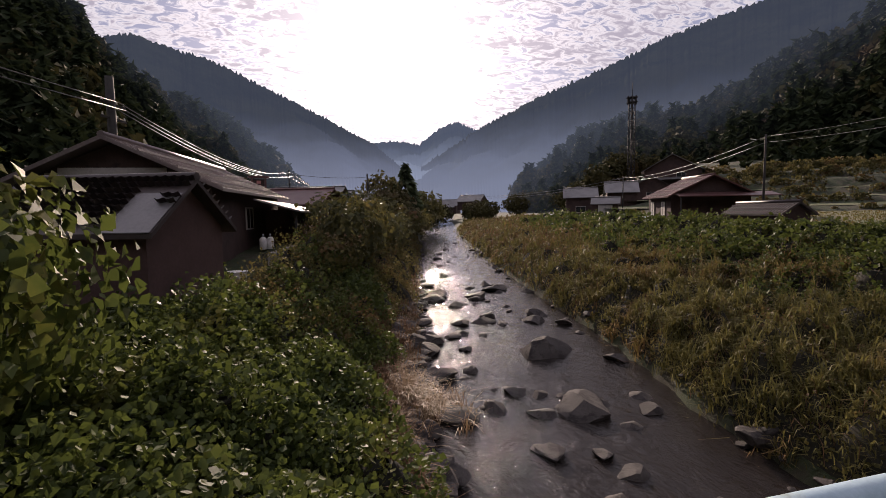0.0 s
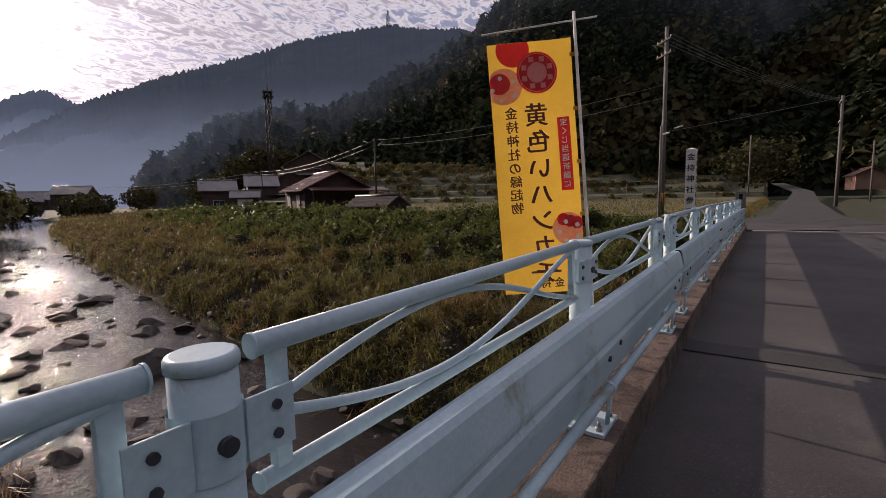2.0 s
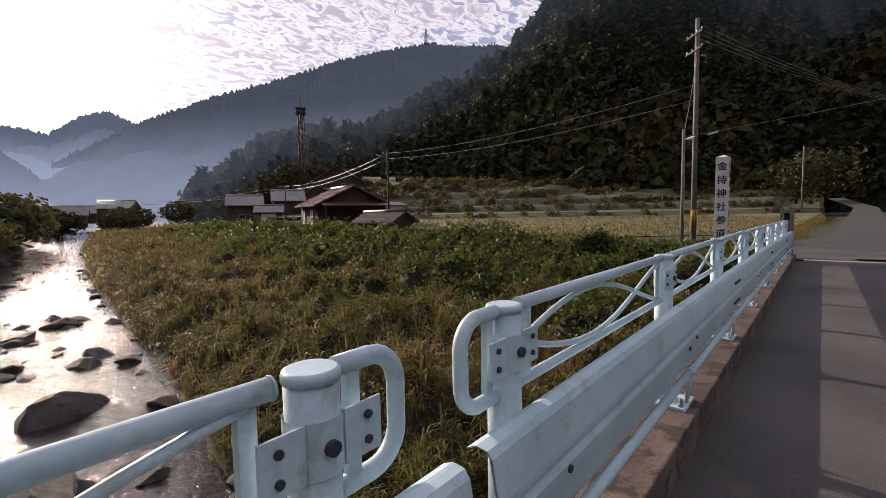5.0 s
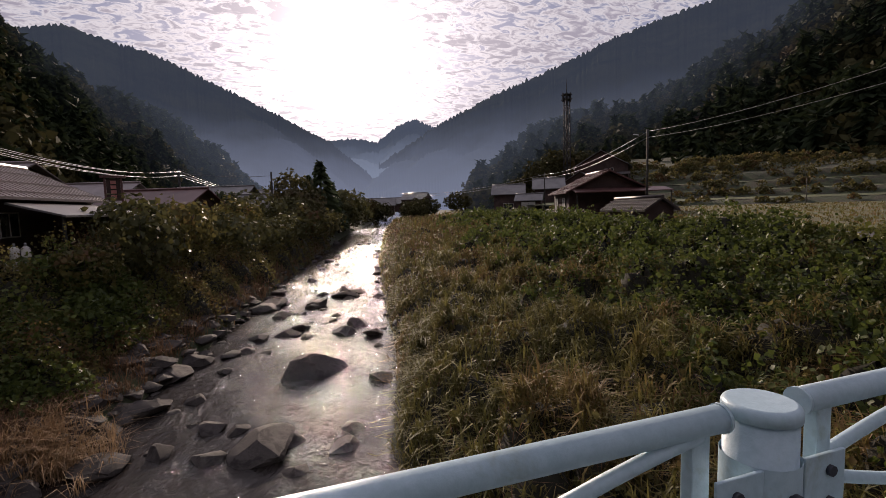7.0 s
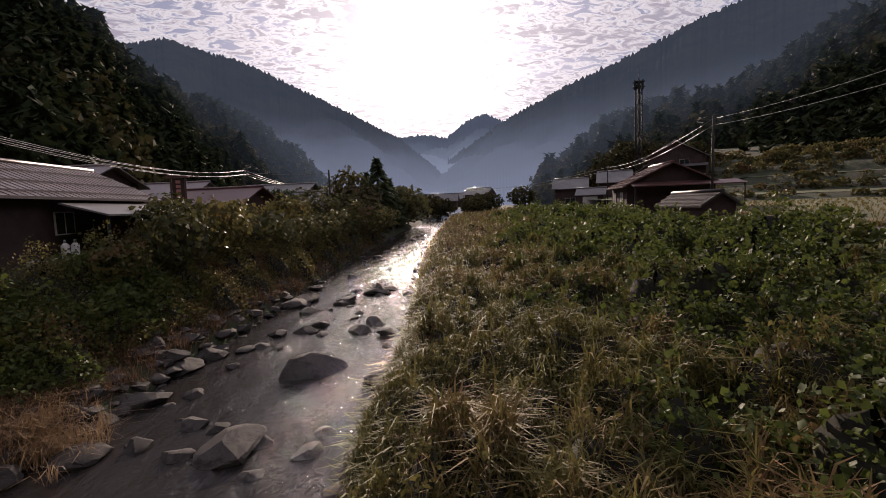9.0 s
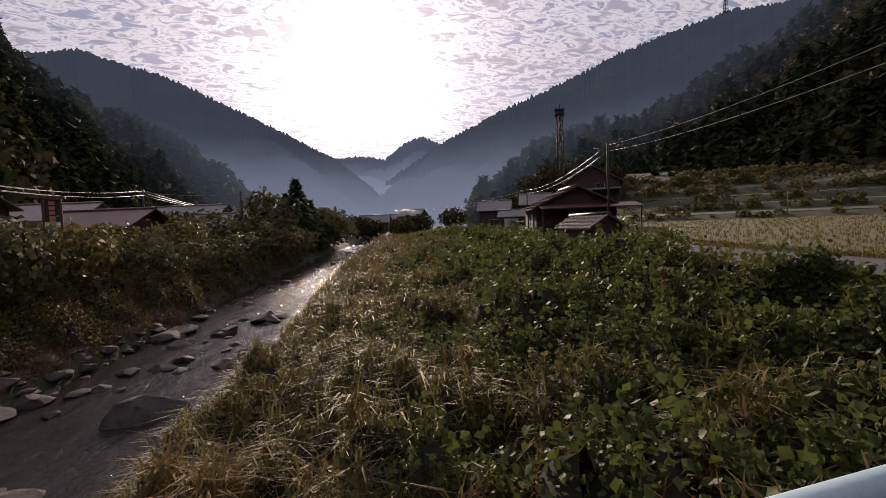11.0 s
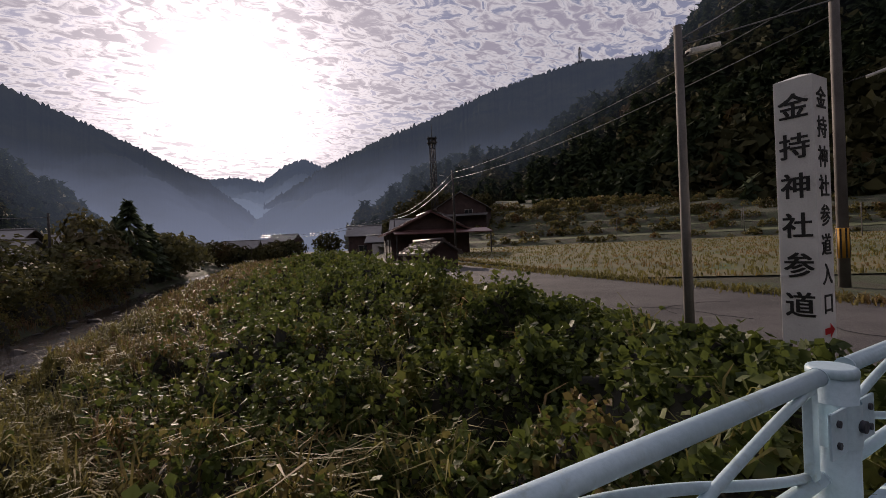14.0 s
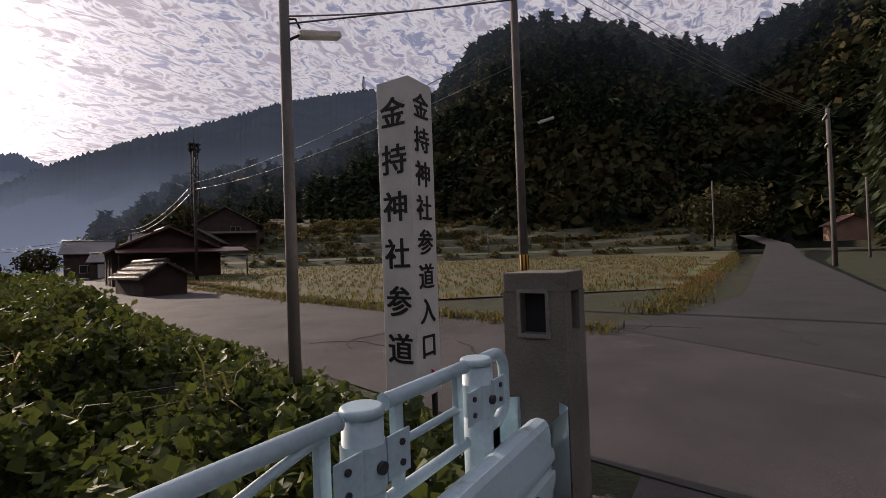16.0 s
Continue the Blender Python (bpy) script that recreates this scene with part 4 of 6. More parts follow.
def plant_right():
    k = 0
    shade_bed(0.5, 30, 0.25)
    shade_bed(30.0, 112, 0.6)
    for y0, y1, cnt, n, L, w, spread in ((0.7, 7, 1000, 34, 0.36, 0.024, 0.13), (7, 14, 1250, 30, 0.38, 0.027, 0.15), (14, 26, 1800, 22, 0.42, 0.036, 0.18), (26, 50, 2000, 15, 0.5, 0.055, 0.25), (50, 110, 1900, 9, 0.65, 0.10, 0.5)):
        x, y, u = right_pts(cnt, y0, y1, 0.0, 0.9, 100 + k)
        keep = (fbm(x, y, 0.55, 5) + rng.normal(0, 0.25, cnt) > -0.35) & (rng.random(cnt) > np.clip((u - 0.40) * 2.2, 0, 0.93))
        x, y = x[keep], y[keep]
        f = np.repeat(np.clip(rng.lognormal(-0.05, 0.35, len(x)), 0.45, 1.6), n)
        X, Y = tufts(x, y, n, spread, 200 + k)
        P = np.stack([X, Y, ground_z(X, Y) + 0.85 * hump(X, Y) - 0.08 + 0.30 * rng.random(len(X))], -1)
        blades("bank_grass", "tall green and yellowing grass on the river bank", P, L * f, w, M["grass"], 300 + k, 1.0)
        k += 1
    # reddish dry stems between the green, mostly near the water
    for y0, y1, cnt, n, L, w in ((4, 16, 200, 18, 0.55, 0.014), (16, 36, 560, 16, 0.6, 0.026), (36, 110, 1500, 14, 0.7, 0.075)):
        x, y, u = right_pts(cnt, y0, y1, 0.02, 0.6, 340 + k)
        keep = fbm(x, y, 0.28, 9) + rng.normal(0, 0.2, cnt) > 0.05
        X, Y = tufts(x[keep], y[keep], n, 0.3, 350 + k)
        blades("dry_grass", "withered reddish grass stems on the bank", np.stack([X, Y, ground_z(X, Y) + 0.85 * hump(X, Y) - 0.08], -1), L, w, M["drygrass"], 360 + k, 0.9)
        k += 1
    # broad weeds over the hummocks
    for y0, y1, cnt, sz in ((0.8, 10, 26000, 0.075), (10, 24, 30000, 0.10), (24, 50, 24000, 0.15), (50, 110, 15000, 0.25)):
        x, y, u = right_pts(cnt, y0, y1, 0.01, 0.75, 400 + k)
        keep = fbm(x, y, 0.55, 5) + rng.normal(0, 0.3, cnt) < 0.40
        x, y = x[keep], y[keep]
        P = np.stack([x, y, ground_z(x, y) + hump(x, y) * (0.85 + 0.2 * rng.random(len(x))) + 0.16 * rng.random(len(x))], -1)
        leaves("bank_weeds", "low weeds and herbs among the bank grass", P, sz, M["bush"], 500 + k, 0.35, "weeds")
        k += 1
    # kudzu over the upper bank
    for y0, y1, cnt, sz, dens in ((0.5, 8, 165, 0.105, 130), (8, 17, 200, 0.125, 90), (17, 36, 300, 0.19, 40), (36, 75, 330, 0.32, 14)):
        x, y, u = right_pts(cnt, y0, y1, 0.30, 0.97, 600 + k)
        keep = rng.random(cnt) < np.clip((u - 0.30) * 2.6 + 0.3 * fbm(x, y, 0.5, 7), 0.06, 1)
        x, y, u = x[keep], y[keep], u[keep]
        rad = (0.42 + 0.75 * rng.random(len(x))) * (1 + y * 0.006)
        edge = np.clip((1.03 - u) * 5, 0.3, 1)
        rad = rad * np.clip(edge * 1.3, 0.5, 1)
        hh = rad * edge * (0.62 + 0.6 * rng.random(len(x))) * np.where((y < 6) & (u > 0.6), 0.55, 1.0)
        shade_shell(x, y, rad, hh)
        leaves("kudzu_vines", "dense green kudzu vines covering the upper bank", domes(x, y, rad, hh, dens, 650 + k), sz, M["leaf"], 700 + k, 0.5)
        m = int(dens * (y1 - y0) * 5.0)
        x, y, u = right_pts(m, y0, y1, 0.35, 0.99, 660 + k)
        P = np.stack([x, y, ground_z(x, y) + 0.9 * hump(x, y) + 0.03 + 0.18 * rng.random(m)], -1)
        leaves("kudzu_vines", "low trailing kudzu vines on the upper bank", P, sz, M["leaf"], 760 + k, 0.55)
        k += 1


def left_pts(k, y0, y1, e0, e1, seed):
    r = np.random.default_rng(seed)
    y = y0 + (y1 - y0) * r.random(k)
    e = e0 + (e1 - e0) * r.random(k)
    return xc(y) - hw(y) - e, y, e


def plant_left():
    k = 0
    for y0, y1, cnt, sz, e0, e1, dens in ((0.5, 7, 125, 0.105, 1.2, 8.5, 170), (7, 15, 120, 0.12, 1.8, 7.0, 130), (15, 24, 60, 0.15, 2.4, 5.0, 70)):
        x, y, e = left_pts(cnt, y0, y1, e0, e1, 800 + k)
        rad = 0.5 + 0.8 * rng.random(cnt)
        hh = rad * (0.7 + 0.7 * rng.random(cnt))
        shade_shell(x, y, rad, hh)
        leaves("kudzu_vines", "dense green kudzu vines over the near bank", domes(x, y, rad, hh, dens, 810 + k), sz, M["leaf"], 820 + k, 0.5)
        m = int(dens * (y1 - y0) * 2.5)
        x, y, e = left_pts(m, y0, y1, e0, e1, 815 + k)
        P = np.stack([x, y, ground_z(x, y) + 0.05 + 0.25 * rng.random(m)], -1)
        leaves("kudzu_vines", "low trailing kudzu vines on the near bank", P, sz, M["leaf"], 825 + k, 0.55)
        k += 1
    for y0, y1, cnt, n, L, e0, e1 in ((6.5, 13.5, 420, 18, 0.7, 0.9, 2.2), (13.5, 30, 260, 14, 0.6, 0.3, 2.0), (30, 70, 300, 10, 0.8, 0.0, 2.0)):
        x, y, e = left_pts(cnt, y0, y1, e0, e1, 840 + k)
        X, Y = tufts(x, y, n, 0.14, 860 + k)
        blades("dry_grass", "dry reddish brown grass at the water's edge", np.stack([X, Y, ground_z(X, Y) - 0.03], -1), L, 0.018 if y0 < 20 else 0.04, M["drygrass"], 880 + k, 0.8)
        k += 1
    # shrubs that hang over the slope
    for y0, y1, cnt, sz, e0, e1, r0, r1, dens in ((12.5, 20, 46, 0.075, 2.0, 5.6, 0.5, 0.7, 150), (20, 34, 95, 0.09, 1.2, 5.6, 0.5, 0.8, 100), (34, 80, 150, 0.16, 0.6, 6.0, 0.7, 1.1, 34)):
        x, y, e = left_pts(cnt, y0, y1, e0, e1, 870 + k)
        rad = r0 + r1 * rng.random(cnt) ** 1.4
        hh = rad * (0.9 + 0.8 * rng.random(cnt))
        shade_shell(x, y, rad, hh)
        leaves("bank_shrubs", "dark tangled shrubs on the shaded river bank", domes(x, y, rad, hh, dens, 875 + k), sz, M["bush"], 878 + k, 0.3, "shrubs")
        k += 1
    # bleached clump overhanging the near water's edge
    x = -4.3 + 0.45 * rng.standard_normal(90)
    y = 12.0 + 0.6 * rng.standard_normal(90)
    X, Y = tufts(x, y, 22, 0.12, 895)
    blades("dry_grass", "bleached straw grass clump overhanging the water", np.stack([X, Y, np.maximum(ground_z(X, Y), zwat(Y)) - 0.03], -1), 0.75, 0.016, M["field_straw"], 896, 0.9)
    for y0, y1, cnt, sz, e0, e1 in ((14, 32, 16000, 0.09, 1.2, 6.0), (32, 75, 14000, 0.18, 0.8, 7.0)):
        x, y, e = left_pts(cnt, y0, y1, e0, e1, 900 + k)
        m = np.clip(mound(x, y, 0.5, 4), 0, 1.3)
        P = np.stack([x, y, ground_z(x, y) + 0.1 + 1.0 * m * rng.random(cnt)], -1)
        leaves("bank_weeds", "tangled brown and green weeds on the far bank", P, sz, M["bush"], 920 + k, 0.35, "weeds")
        k += 1


plant_right()
plant_left()
# the added light-blocking shells and beds, joined into one dark mesh
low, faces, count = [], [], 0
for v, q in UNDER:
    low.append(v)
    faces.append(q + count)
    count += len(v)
tagged(new("undergrowth", raw_mesh("undergrowth", np.concatenate(low), np.concatenate(faces), 4, M["shade_shell"], True)), "added dark shells standing for shade under the leaves", "undergrowth", kind="stuff")


def stubble():
    r = np.random.default_rng(77)
    k = 9000
    s, t = 26 + 46 * r.random(k) ** 1.3, np.round((-42 + 60 * r.random(k)) / 0.6) * 0.6 + r.normal(0, 0.1, k)
    x, y = 0.77 * s - 0.64 * t, 0.64 * s + 0.77 * t
    ok = (x > road_l(y) + 6.2) & (y > 1.4)
    x, y = tufts(x[ok], y[ok], 3, 0.08, 78)
    z = terr(np.maximum(0.77 * x + 0.64 * y, 22)) + 0.05
    blades("field_stubble", "rows of pale rice stubble in the field", np.stack([x, y, z], -1), 0.2, 0.05, M["grass"], 79, 0.6)
    k = 3600
    y = np.concatenate([1.3 + 44 * r.random(k // 2), np.full(k // 2, 0.9) + r.normal(0, 0.35, k // 2)])
    x = np.concatenate([road_l(y[:k // 2]) + 5.75 + r.normal(0, 0.25, k // 2), 25.5 + 55 * r.random(k // 2)])
    y[k // 2:] -= 0.035 * (x[k // 2:] - 25)
    x, y = tufts(x, y, 3, 0.12, 80)
    blades("verge_grass", "green and yellow grass along the road verge", np.stack([x, y, ground_z(x, y)], -1), 0.24, 0.04, M["grass"], 81, 0.8)


stubble()


def terrace_weeds():
    r = np.random.default_rng(91)
    for s0, n, rad in ((75, 70, 0.5), (97, 80, 0.7), (117, 80, 0.9), (133.5, 80, 1.1), (151.5, 80, 1.5), (165, 110, 2.2)):
        t = -90 + 118 * r.random(n)
        s = s0 + r.normal(0, 0.5, n)
        x, y = 0.77 * s - 0.64 * t, 0.64 * s + 0.77 * t
        ok = (x > road_l(y) + 7) & (y > 0)
        x, y = x[ok], y[ok]
        q = rad * (0.7 + 0.8 * r.random(len(x)))
        leaves("terrace_weeds", "dark weeds along the terrace banks", domes(x, y, q, q * 0.9, 16.0 / rad, 92 + n), 0.26 * (1 + rad * 0.5), M["bush"], 93, 0.3, "weeds")


terrace_weeds()


def crown_mesh(name, h, n, seed, conifer, leaf, material):
    v, q = crown_cloud(np.zeros((1, 3)), np.array([h]), n, seed, conifer, leaf)
    return raw_mesh(name, v, q, 4, material)


def tree(kind, label, x, y, h, seed, conifer=False, n=420, leaf=0.055, wide=1.0, group="", material=None, trunk=0.03, base=None):
    z = float(ground_z(x, y)) if base is None else base
    t = empty(kind, label, "tree" if kind != "shrub" else "shrub", group, pose(x, y, z - 0.05, 0, 0, seed * 37 % 360))
    r = random.Random(seed)
    bm = bmesh.new()
    tube(bm, [(0, 0, 0), (0.02 * h * r.uniform(-1, 1), 0, h * 0.3), (0, 0.01 * h, h * 0.62), (0, 0, h * (0.98 if conifer else 0.8))], [h * trunk, h * trunk * 0.7, h * trunk * 0.4, h * 0.004], 8)
    part("trunk", bm, M["trunk"], t)
    for k in range(5):
        a, z0 = r.uniform(0, 6.28), h * r.uniform(0.25, 0.5)
        e = h * 0.3 * wide
        part("limb", tubed([(0, 0, z0), (math.cos(a) * e * 0.5, math.sin(a) * e * 0.5, z0 + h * 0.12), (math.cos(a) * e, math.sin(a) * e, z0 + h * (0.05 if conifer else 0.3))], [h * trunk * 0.4, h * trunk * 0.25, h * 0.003], 6), M["trunk"], t)
    c = part("crown", crown_mesh("crown", h, n, seed, conifer, leaf, material or (M["conifer"] if conifer else M["broad"])), None, t)
    c.scale = (wide, wide, 1)
    return t


def plant_trees():
    lab = "leafy riverside shrub with thin stems, half bare"
    i = 0
    for x, y, h, w in ((-6.4, 20.5, 2.3, 1.0), (-5.4, 24.0, 3.9, 0.9), (-6.6, 26.5, 3.2, 1.1), (-4.6, 29.0, 4.1, 0.8), (-5.6, 32, 2.8, 1.3), (-3.2, 35, 4.0, 1.1), (-6.2, 38.5, 2.9, 1.3), (-2.2, 41, 3.4, 1.2), (-0.6, 47, 3.8, 1.3), (-3.6, 46, 3.6, 1.2), (0.8, 54, 4.2, 1.3), (-2.5, 57, 4.5, 1.3), (3.0, 62, 5.0, 1.3), (5.0, 70, 5.4, 1.3), (1.0, 66, 5.0, 1.2)):
        tree("shrub", lab, x, y, h, 50 + i, n=620, leaf=0.045, wide=w, group="riverside shrubs", material=M["bush" if i % 3 == 0 else "broad"], trunk=0.014)
        i += 1
    for x, y, h, w in ((-10.7, 5.2, 4.1, 0.8), (-13.2, 7.6, 4.3, 1.0), (-13.4, 5.0, 4.4, 1.0), (-12.3, 8.6, 2.0, 1.2)):
        tree("shrub", "vine-covered leafy bush on the bank", x, y, h, 80 + i, n=2600, leaf=0.028, wide=w, group="vine bushes", material=M["leaf"], trunk=0.012)
        i += 1
    for x, y, h, w in ((6.2, 80, 10.8, 1.1), (8.4, 86, 8.5, 1.2), (4.4, 84, 7.5, 1.2)):
        tree("conifer_tree", "dark pointed conifer beside the river", x, y, h, 110 + i, True, n=420, leaf=0.055, wide=w, group="riverside trees")
        i += 1
    for x, y, h, w in ((1.4, 76, 8.5, 0.8), (10.0, 92, 9.0, 1.1), (12, 100, 8.5, 1.2), (7.5, 92, 8.0, 1.1), (14, 110, 8.0, 1.2), (3, 74, 6.5, 1.1)):
        tree("broadleaf_tree", "rounded autumn tree beside the river", x, y, h, 130 + i, False, n=700, leaf=0.05, wide=w, group="riverside trees")
        i += 1
    tree("topiary_tree", "dark clipped round tree by the buildings", -5.6, 54, 4.4, 171, False, n=1500, leaf=0.05, wide=0.8, material=M["conifer"])
    for x, y, h, w in ((84, 141, 12, 1.1), (93, 144, 13, 1.1), (75, 148, 9, 1.2), (60, 160, 8, 1.2), (46, 152, 7, 1.1), (36, 138, 6.5, 1.0), (40, 146, 7, 1.2), (30, 160, 8, 1.2), (24, 150, 8, 1.2), (84, 152, 10, 1.2), (100, 140, 8, 1.2), (108, 132, 7, 1.2), (31, 112, 5.5, 1.2)):
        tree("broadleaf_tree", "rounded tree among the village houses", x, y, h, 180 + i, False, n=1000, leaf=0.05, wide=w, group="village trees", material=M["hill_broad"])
        i += 1
    # tall cedars by the side road
    r = random.Random(4)
    for k in range(26):
        x, y = 68 + r.uniform(0, 46), -19 - r.uniform(0, 34)
        tree("cedar_tree", "tall dense cedar with drooping dark green branches", x, y, r.uniform(22, 32), 260 + k, True, n=1500, leaf=0.035, wide=0.62, group="cedar grove", trunk=0.012)
    for x, y, h in ((104, 3, 9), (112, -1, 11), (96, -22, 7)):
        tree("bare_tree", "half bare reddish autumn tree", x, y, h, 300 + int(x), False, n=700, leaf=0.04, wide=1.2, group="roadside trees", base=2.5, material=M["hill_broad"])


plant_trees()


# ---------------------------------------------------------------- stones
def rock_mesh(seed):
    bm = bmesh.new()
    bmesh.ops.create_icosphere(bm, subdivisions=3, radius=1.0)
    r = random.Random(seed)
    cuts = [Vector((r.uniform(-1, 1), r.uniform(-1, 1), r.uniform(-0.5, 1))).normalized() for _ in range(11)]
    lim = [r.uniform(0.42, 0.72) for _ in cuts]
    for v in bm.verts:
        p = v.co.copy()
        for c, l in zip(cuts, lim):
            d = p.dot(c)
            if d > l:
                p -= c * (d - l) * 0.985
        p += p.normalized() * 0.05 * noise.noise(p * 2.5 + Vector((seed, 0, 0))) + p.normalized() * 0.02 * noise.noise(p * 7)
        v.co = Vector((p.x, p.y * 0.85, p.z * 0.55))
    me = bpy.data.meshes.new("rock")
    bm.to_mesh(me)
    bm.free()
    me.materials.append(M["rock"])
    me.shade_smooth()
    me.set_sharp_from_angle(angle=radians(18))
    return me


ROCKS = [rock_mesh(s) for s in range(9)]


def rock(x, y, w, z=None, seed=0, label="grey angular river boulder standing in the water", flat_=1.0):
    ob = new("rock", ROCKS[seed % 9])
    zz = float(zwat(y)) - 0.02 if z is None else z
    ob.matrix_world = pose(x, y, zz + w * 0.07, (seed * 13) % 17 - 8, (seed * 7) % 15 - 7, (seed * 47) % 360) @ Matrix.Diagonal((w * 0.80, w * 0.80, w * 0.62 * flat_, 1))
    tagged(ob, label, "rock", "river rocks")


def stones():
    big = ((1.65, 16.2, 2.0), (0.3, 10.8, 1.45), (-2.5, 18.9, 1.2), (-5.5, 20.9, 1.4), (-4.6, 18.5, 0.75), (-3.1, 14.5, 1.2), (-4.75, 15.8, 0.9), (-5.4, 18.1, 0.8), (-3.8, 13.0, 0.43), (-1.85, 14.9, 0.7), (-1.05, 12.6, 0.7), (-0.88, 11.0, 0.65), (1.05, 9.7, 0.5), (-1.45, 19.2, 0.7), (-0.35, 21.2, 0.85), (0.8, 21.4, 0.85), (-0.76, 27.3, 1.6), (2.5, 27.7, 1.4), (3.2, 20.8, 1.05), (4.5, 29.7, 1.4), (2.2, 10.5, 0.65), (-0.75, 19.6, 0.65), (-3.1, 17.3, 1.2), (-5.4, 15.5, 0.7), (-0.4, 12.3, 0.45), (-3.15, 11.3, 1.15), (-7.0, 21.9, 0.75), (-6.6, 19.4, 0.75), (-0.5, 8.7, 0.5), (-1.77, 9.2, 0.5), (2.45, 11.4, 0.6), (3.2, 7.9, 0.8), (0.05, 28.7, 1.5), (4.05, 22.3, 1.1), (-4.1, 9.4, 0.5), (-4.5, 21.3, 1.0), (2.5, 36.9, 0.9), (0.1, 32.6, 1.0), (5.1, 30.6, 1.0))
    for i, (x, y, w) in enumerate(big):
        rock(x, y, w, max(float(zwat(y)), float(ground_z(x, y))) - 0.02, i, flat_=0.8)
    r = random.Random(11)
    k = 40
    for _ in range(175):
        y = 6 + 75 * r.random() ** 1.6
        w = r.choice((0.16, 0.2, 0.25, 0.3, 0.35, 0.45, 0.55, 0.7)) * (1 + y * 0.006)
        u = r.uniform(-1, 1)
        if r.random() < 0.62:
            u = (-1 if r.random() < 0.72 else 1) * r.uniform(0.86, 1.22)
        x = float(xc(y) + hw(y) * u)
        z = max(float(zwat(y)), float(ground_z(x, y))) - 0.02
        rock(x, y, w, z, k, "small grey stone at the water's edge" if abs(u) > 0.85 else "dark wet stone in the shallow stream", 0.9)
        k += 1

    for _ in range(150):
        y = r.uniform(8, 30)
        w = r.choice((0.25, 0.3, 0.4, 0.5, 0.65, 0.85))
        x = float(xc(y) - hw(y) * r.uniform(0.94, 1.3)) - 0.15
        z = max(float(zwat(y)), float(ground_z(x, y))) - 0.02
        rock(x, y, w, z, k, "rounded grey stone heaped at the foot of the bank", 0.85)
        k += 1


stones()


# ---------------------------------------------------------------- buildings
def gable_house(name, label, x, y, rz, w, d, base, eave, top, wall, roof, over=0.5, openings=(), group="", ribs=0, lean=None, tiles=False):
    """Gable front of width w faces local -y; ridge along y. openings: (side, u, z0, width, height, kind)."""
    h = empty(name, label, "house" if "house" in name else "building", group, pose(x, y, base, 0, 0, rz))
    e, t = eave - base, top - base
    bm = bmesh.new()
    sec = [(-w / 2, 0), (w / 2, 0), (w / 2, e), (0, t - 0.12), (-w / 2, e)]
    f = [bm.verts.new((a, -d / 2, b - (0.3 if b == 0 else 0))) for a, b in sec]
    g = [bm.verts.new((a, d / 2, b - (0.3 if b == 0 else 0))) for a, b in sec]
    bm.faces.new(f)
    bm.faces.new(g[::-1])
    for k in range(5):
        bm.faces.new((f[k], g[k], g[(k + 1) % 5], f[(k + 1) % 5]))
    part("wall", bm, wall, h)
    sl = (t - e) / (w / 2)
    ca = 1 / math.sqrt(1 + sl * sl)
    for s in (-1, 1):
        bm = bmesh.new()
        xo = w / 2 + over * ca
        zo = t - xo * sl
        vs = []
        for yv in (-d / 2 - over, d / 2 + over):
            vs.append([bm.verts.new((0, yv, t + 0.08)), bm.verts.new((s * xo, yv, zo + 0.08)), bm.verts.new((s * xo, yv, zo - 0.05)), bm.verts.new((0, yv, t - 0.05))])
        a, b = vs
        for k in range(4):
            bm.faces.new((a[k], a[(k + 1) % 4], b[(k + 1) % 4], b[k]))
        bm.faces.new(a)
        bm.faces.new(b[::-1])
        bmesh.ops.recalc_face_normals(bm, faces=bm.faces[:])
        rp = part("roof_slope", bm, roof, h)
        if ribs:
            bm = bmesh.new()
            m = int((d + 2 * over) / ribs)
            for k in range(m + 1):
                yv = -d / 2 - over + 0.03 + k * ribs
                strip(bm, [(0, yv, t + 0.095), (s * xo, yv, zo + 0.095)], 0.035, 0.03, (0, 1, 0))
            part("roof_seams", bm, roof, rp)
            bm = bmesh.new()
            for q in (0.3, 0.62, 0.9):
                strip(bm, [(s * xo * q, -d / 2 - over, t - xo * q * sl + 0.15), (s * xo * q, d / 2 + over, t - xo * q * sl + 0.15)], 0.07, 0.03, (1, 0, 0))
            part("snow_guard", bm, M["metalroof"], rp)
    bm = bmesh.new()
    tube(bm, [(0, -d / 2 - over, t + 0.12), (0, d / 2 + over, t + 0.12)], 0.13, 8)
    part("ridge_cap", bm, roof, h)
    for side, u, z0, ww, hh, kind in openings:
        m = {"f": pose(u, -d / 2, z0), "l": pose(-w / 2, u, z0, 0, 0, -90), "r": pose(w / 2, u, z0, 0, 0, 90)}[side]
        pn = part("door" if kind == "door" else "window", boxed(-ww / 2, ww / 2, -0.05, 0.02, 0, hh, 0.01, m), M["door"] if kind == "door" else M["window"], h)
        bm = bmesh.new()
        for bx in ((-ww / 2 - 0.05, -ww / 2, 0, hh), (ww / 2, ww / 2 + 0.05, 0, hh), (-ww / 2 - 0.05, ww / 2 + 0.05, hh, hh + 0.06), (-ww / 2 - 0.05, ww / 2 + 0.05, -0.06, 0), (-0.02, 0.02, 0, hh)):
            box(bm, bx[0], bx[1], -0.07, 0.02, bx[2], bx[3], 0, m)
        part("frame", bm, M["darkpole"] if kind == "door" else M["plaster"], pn)
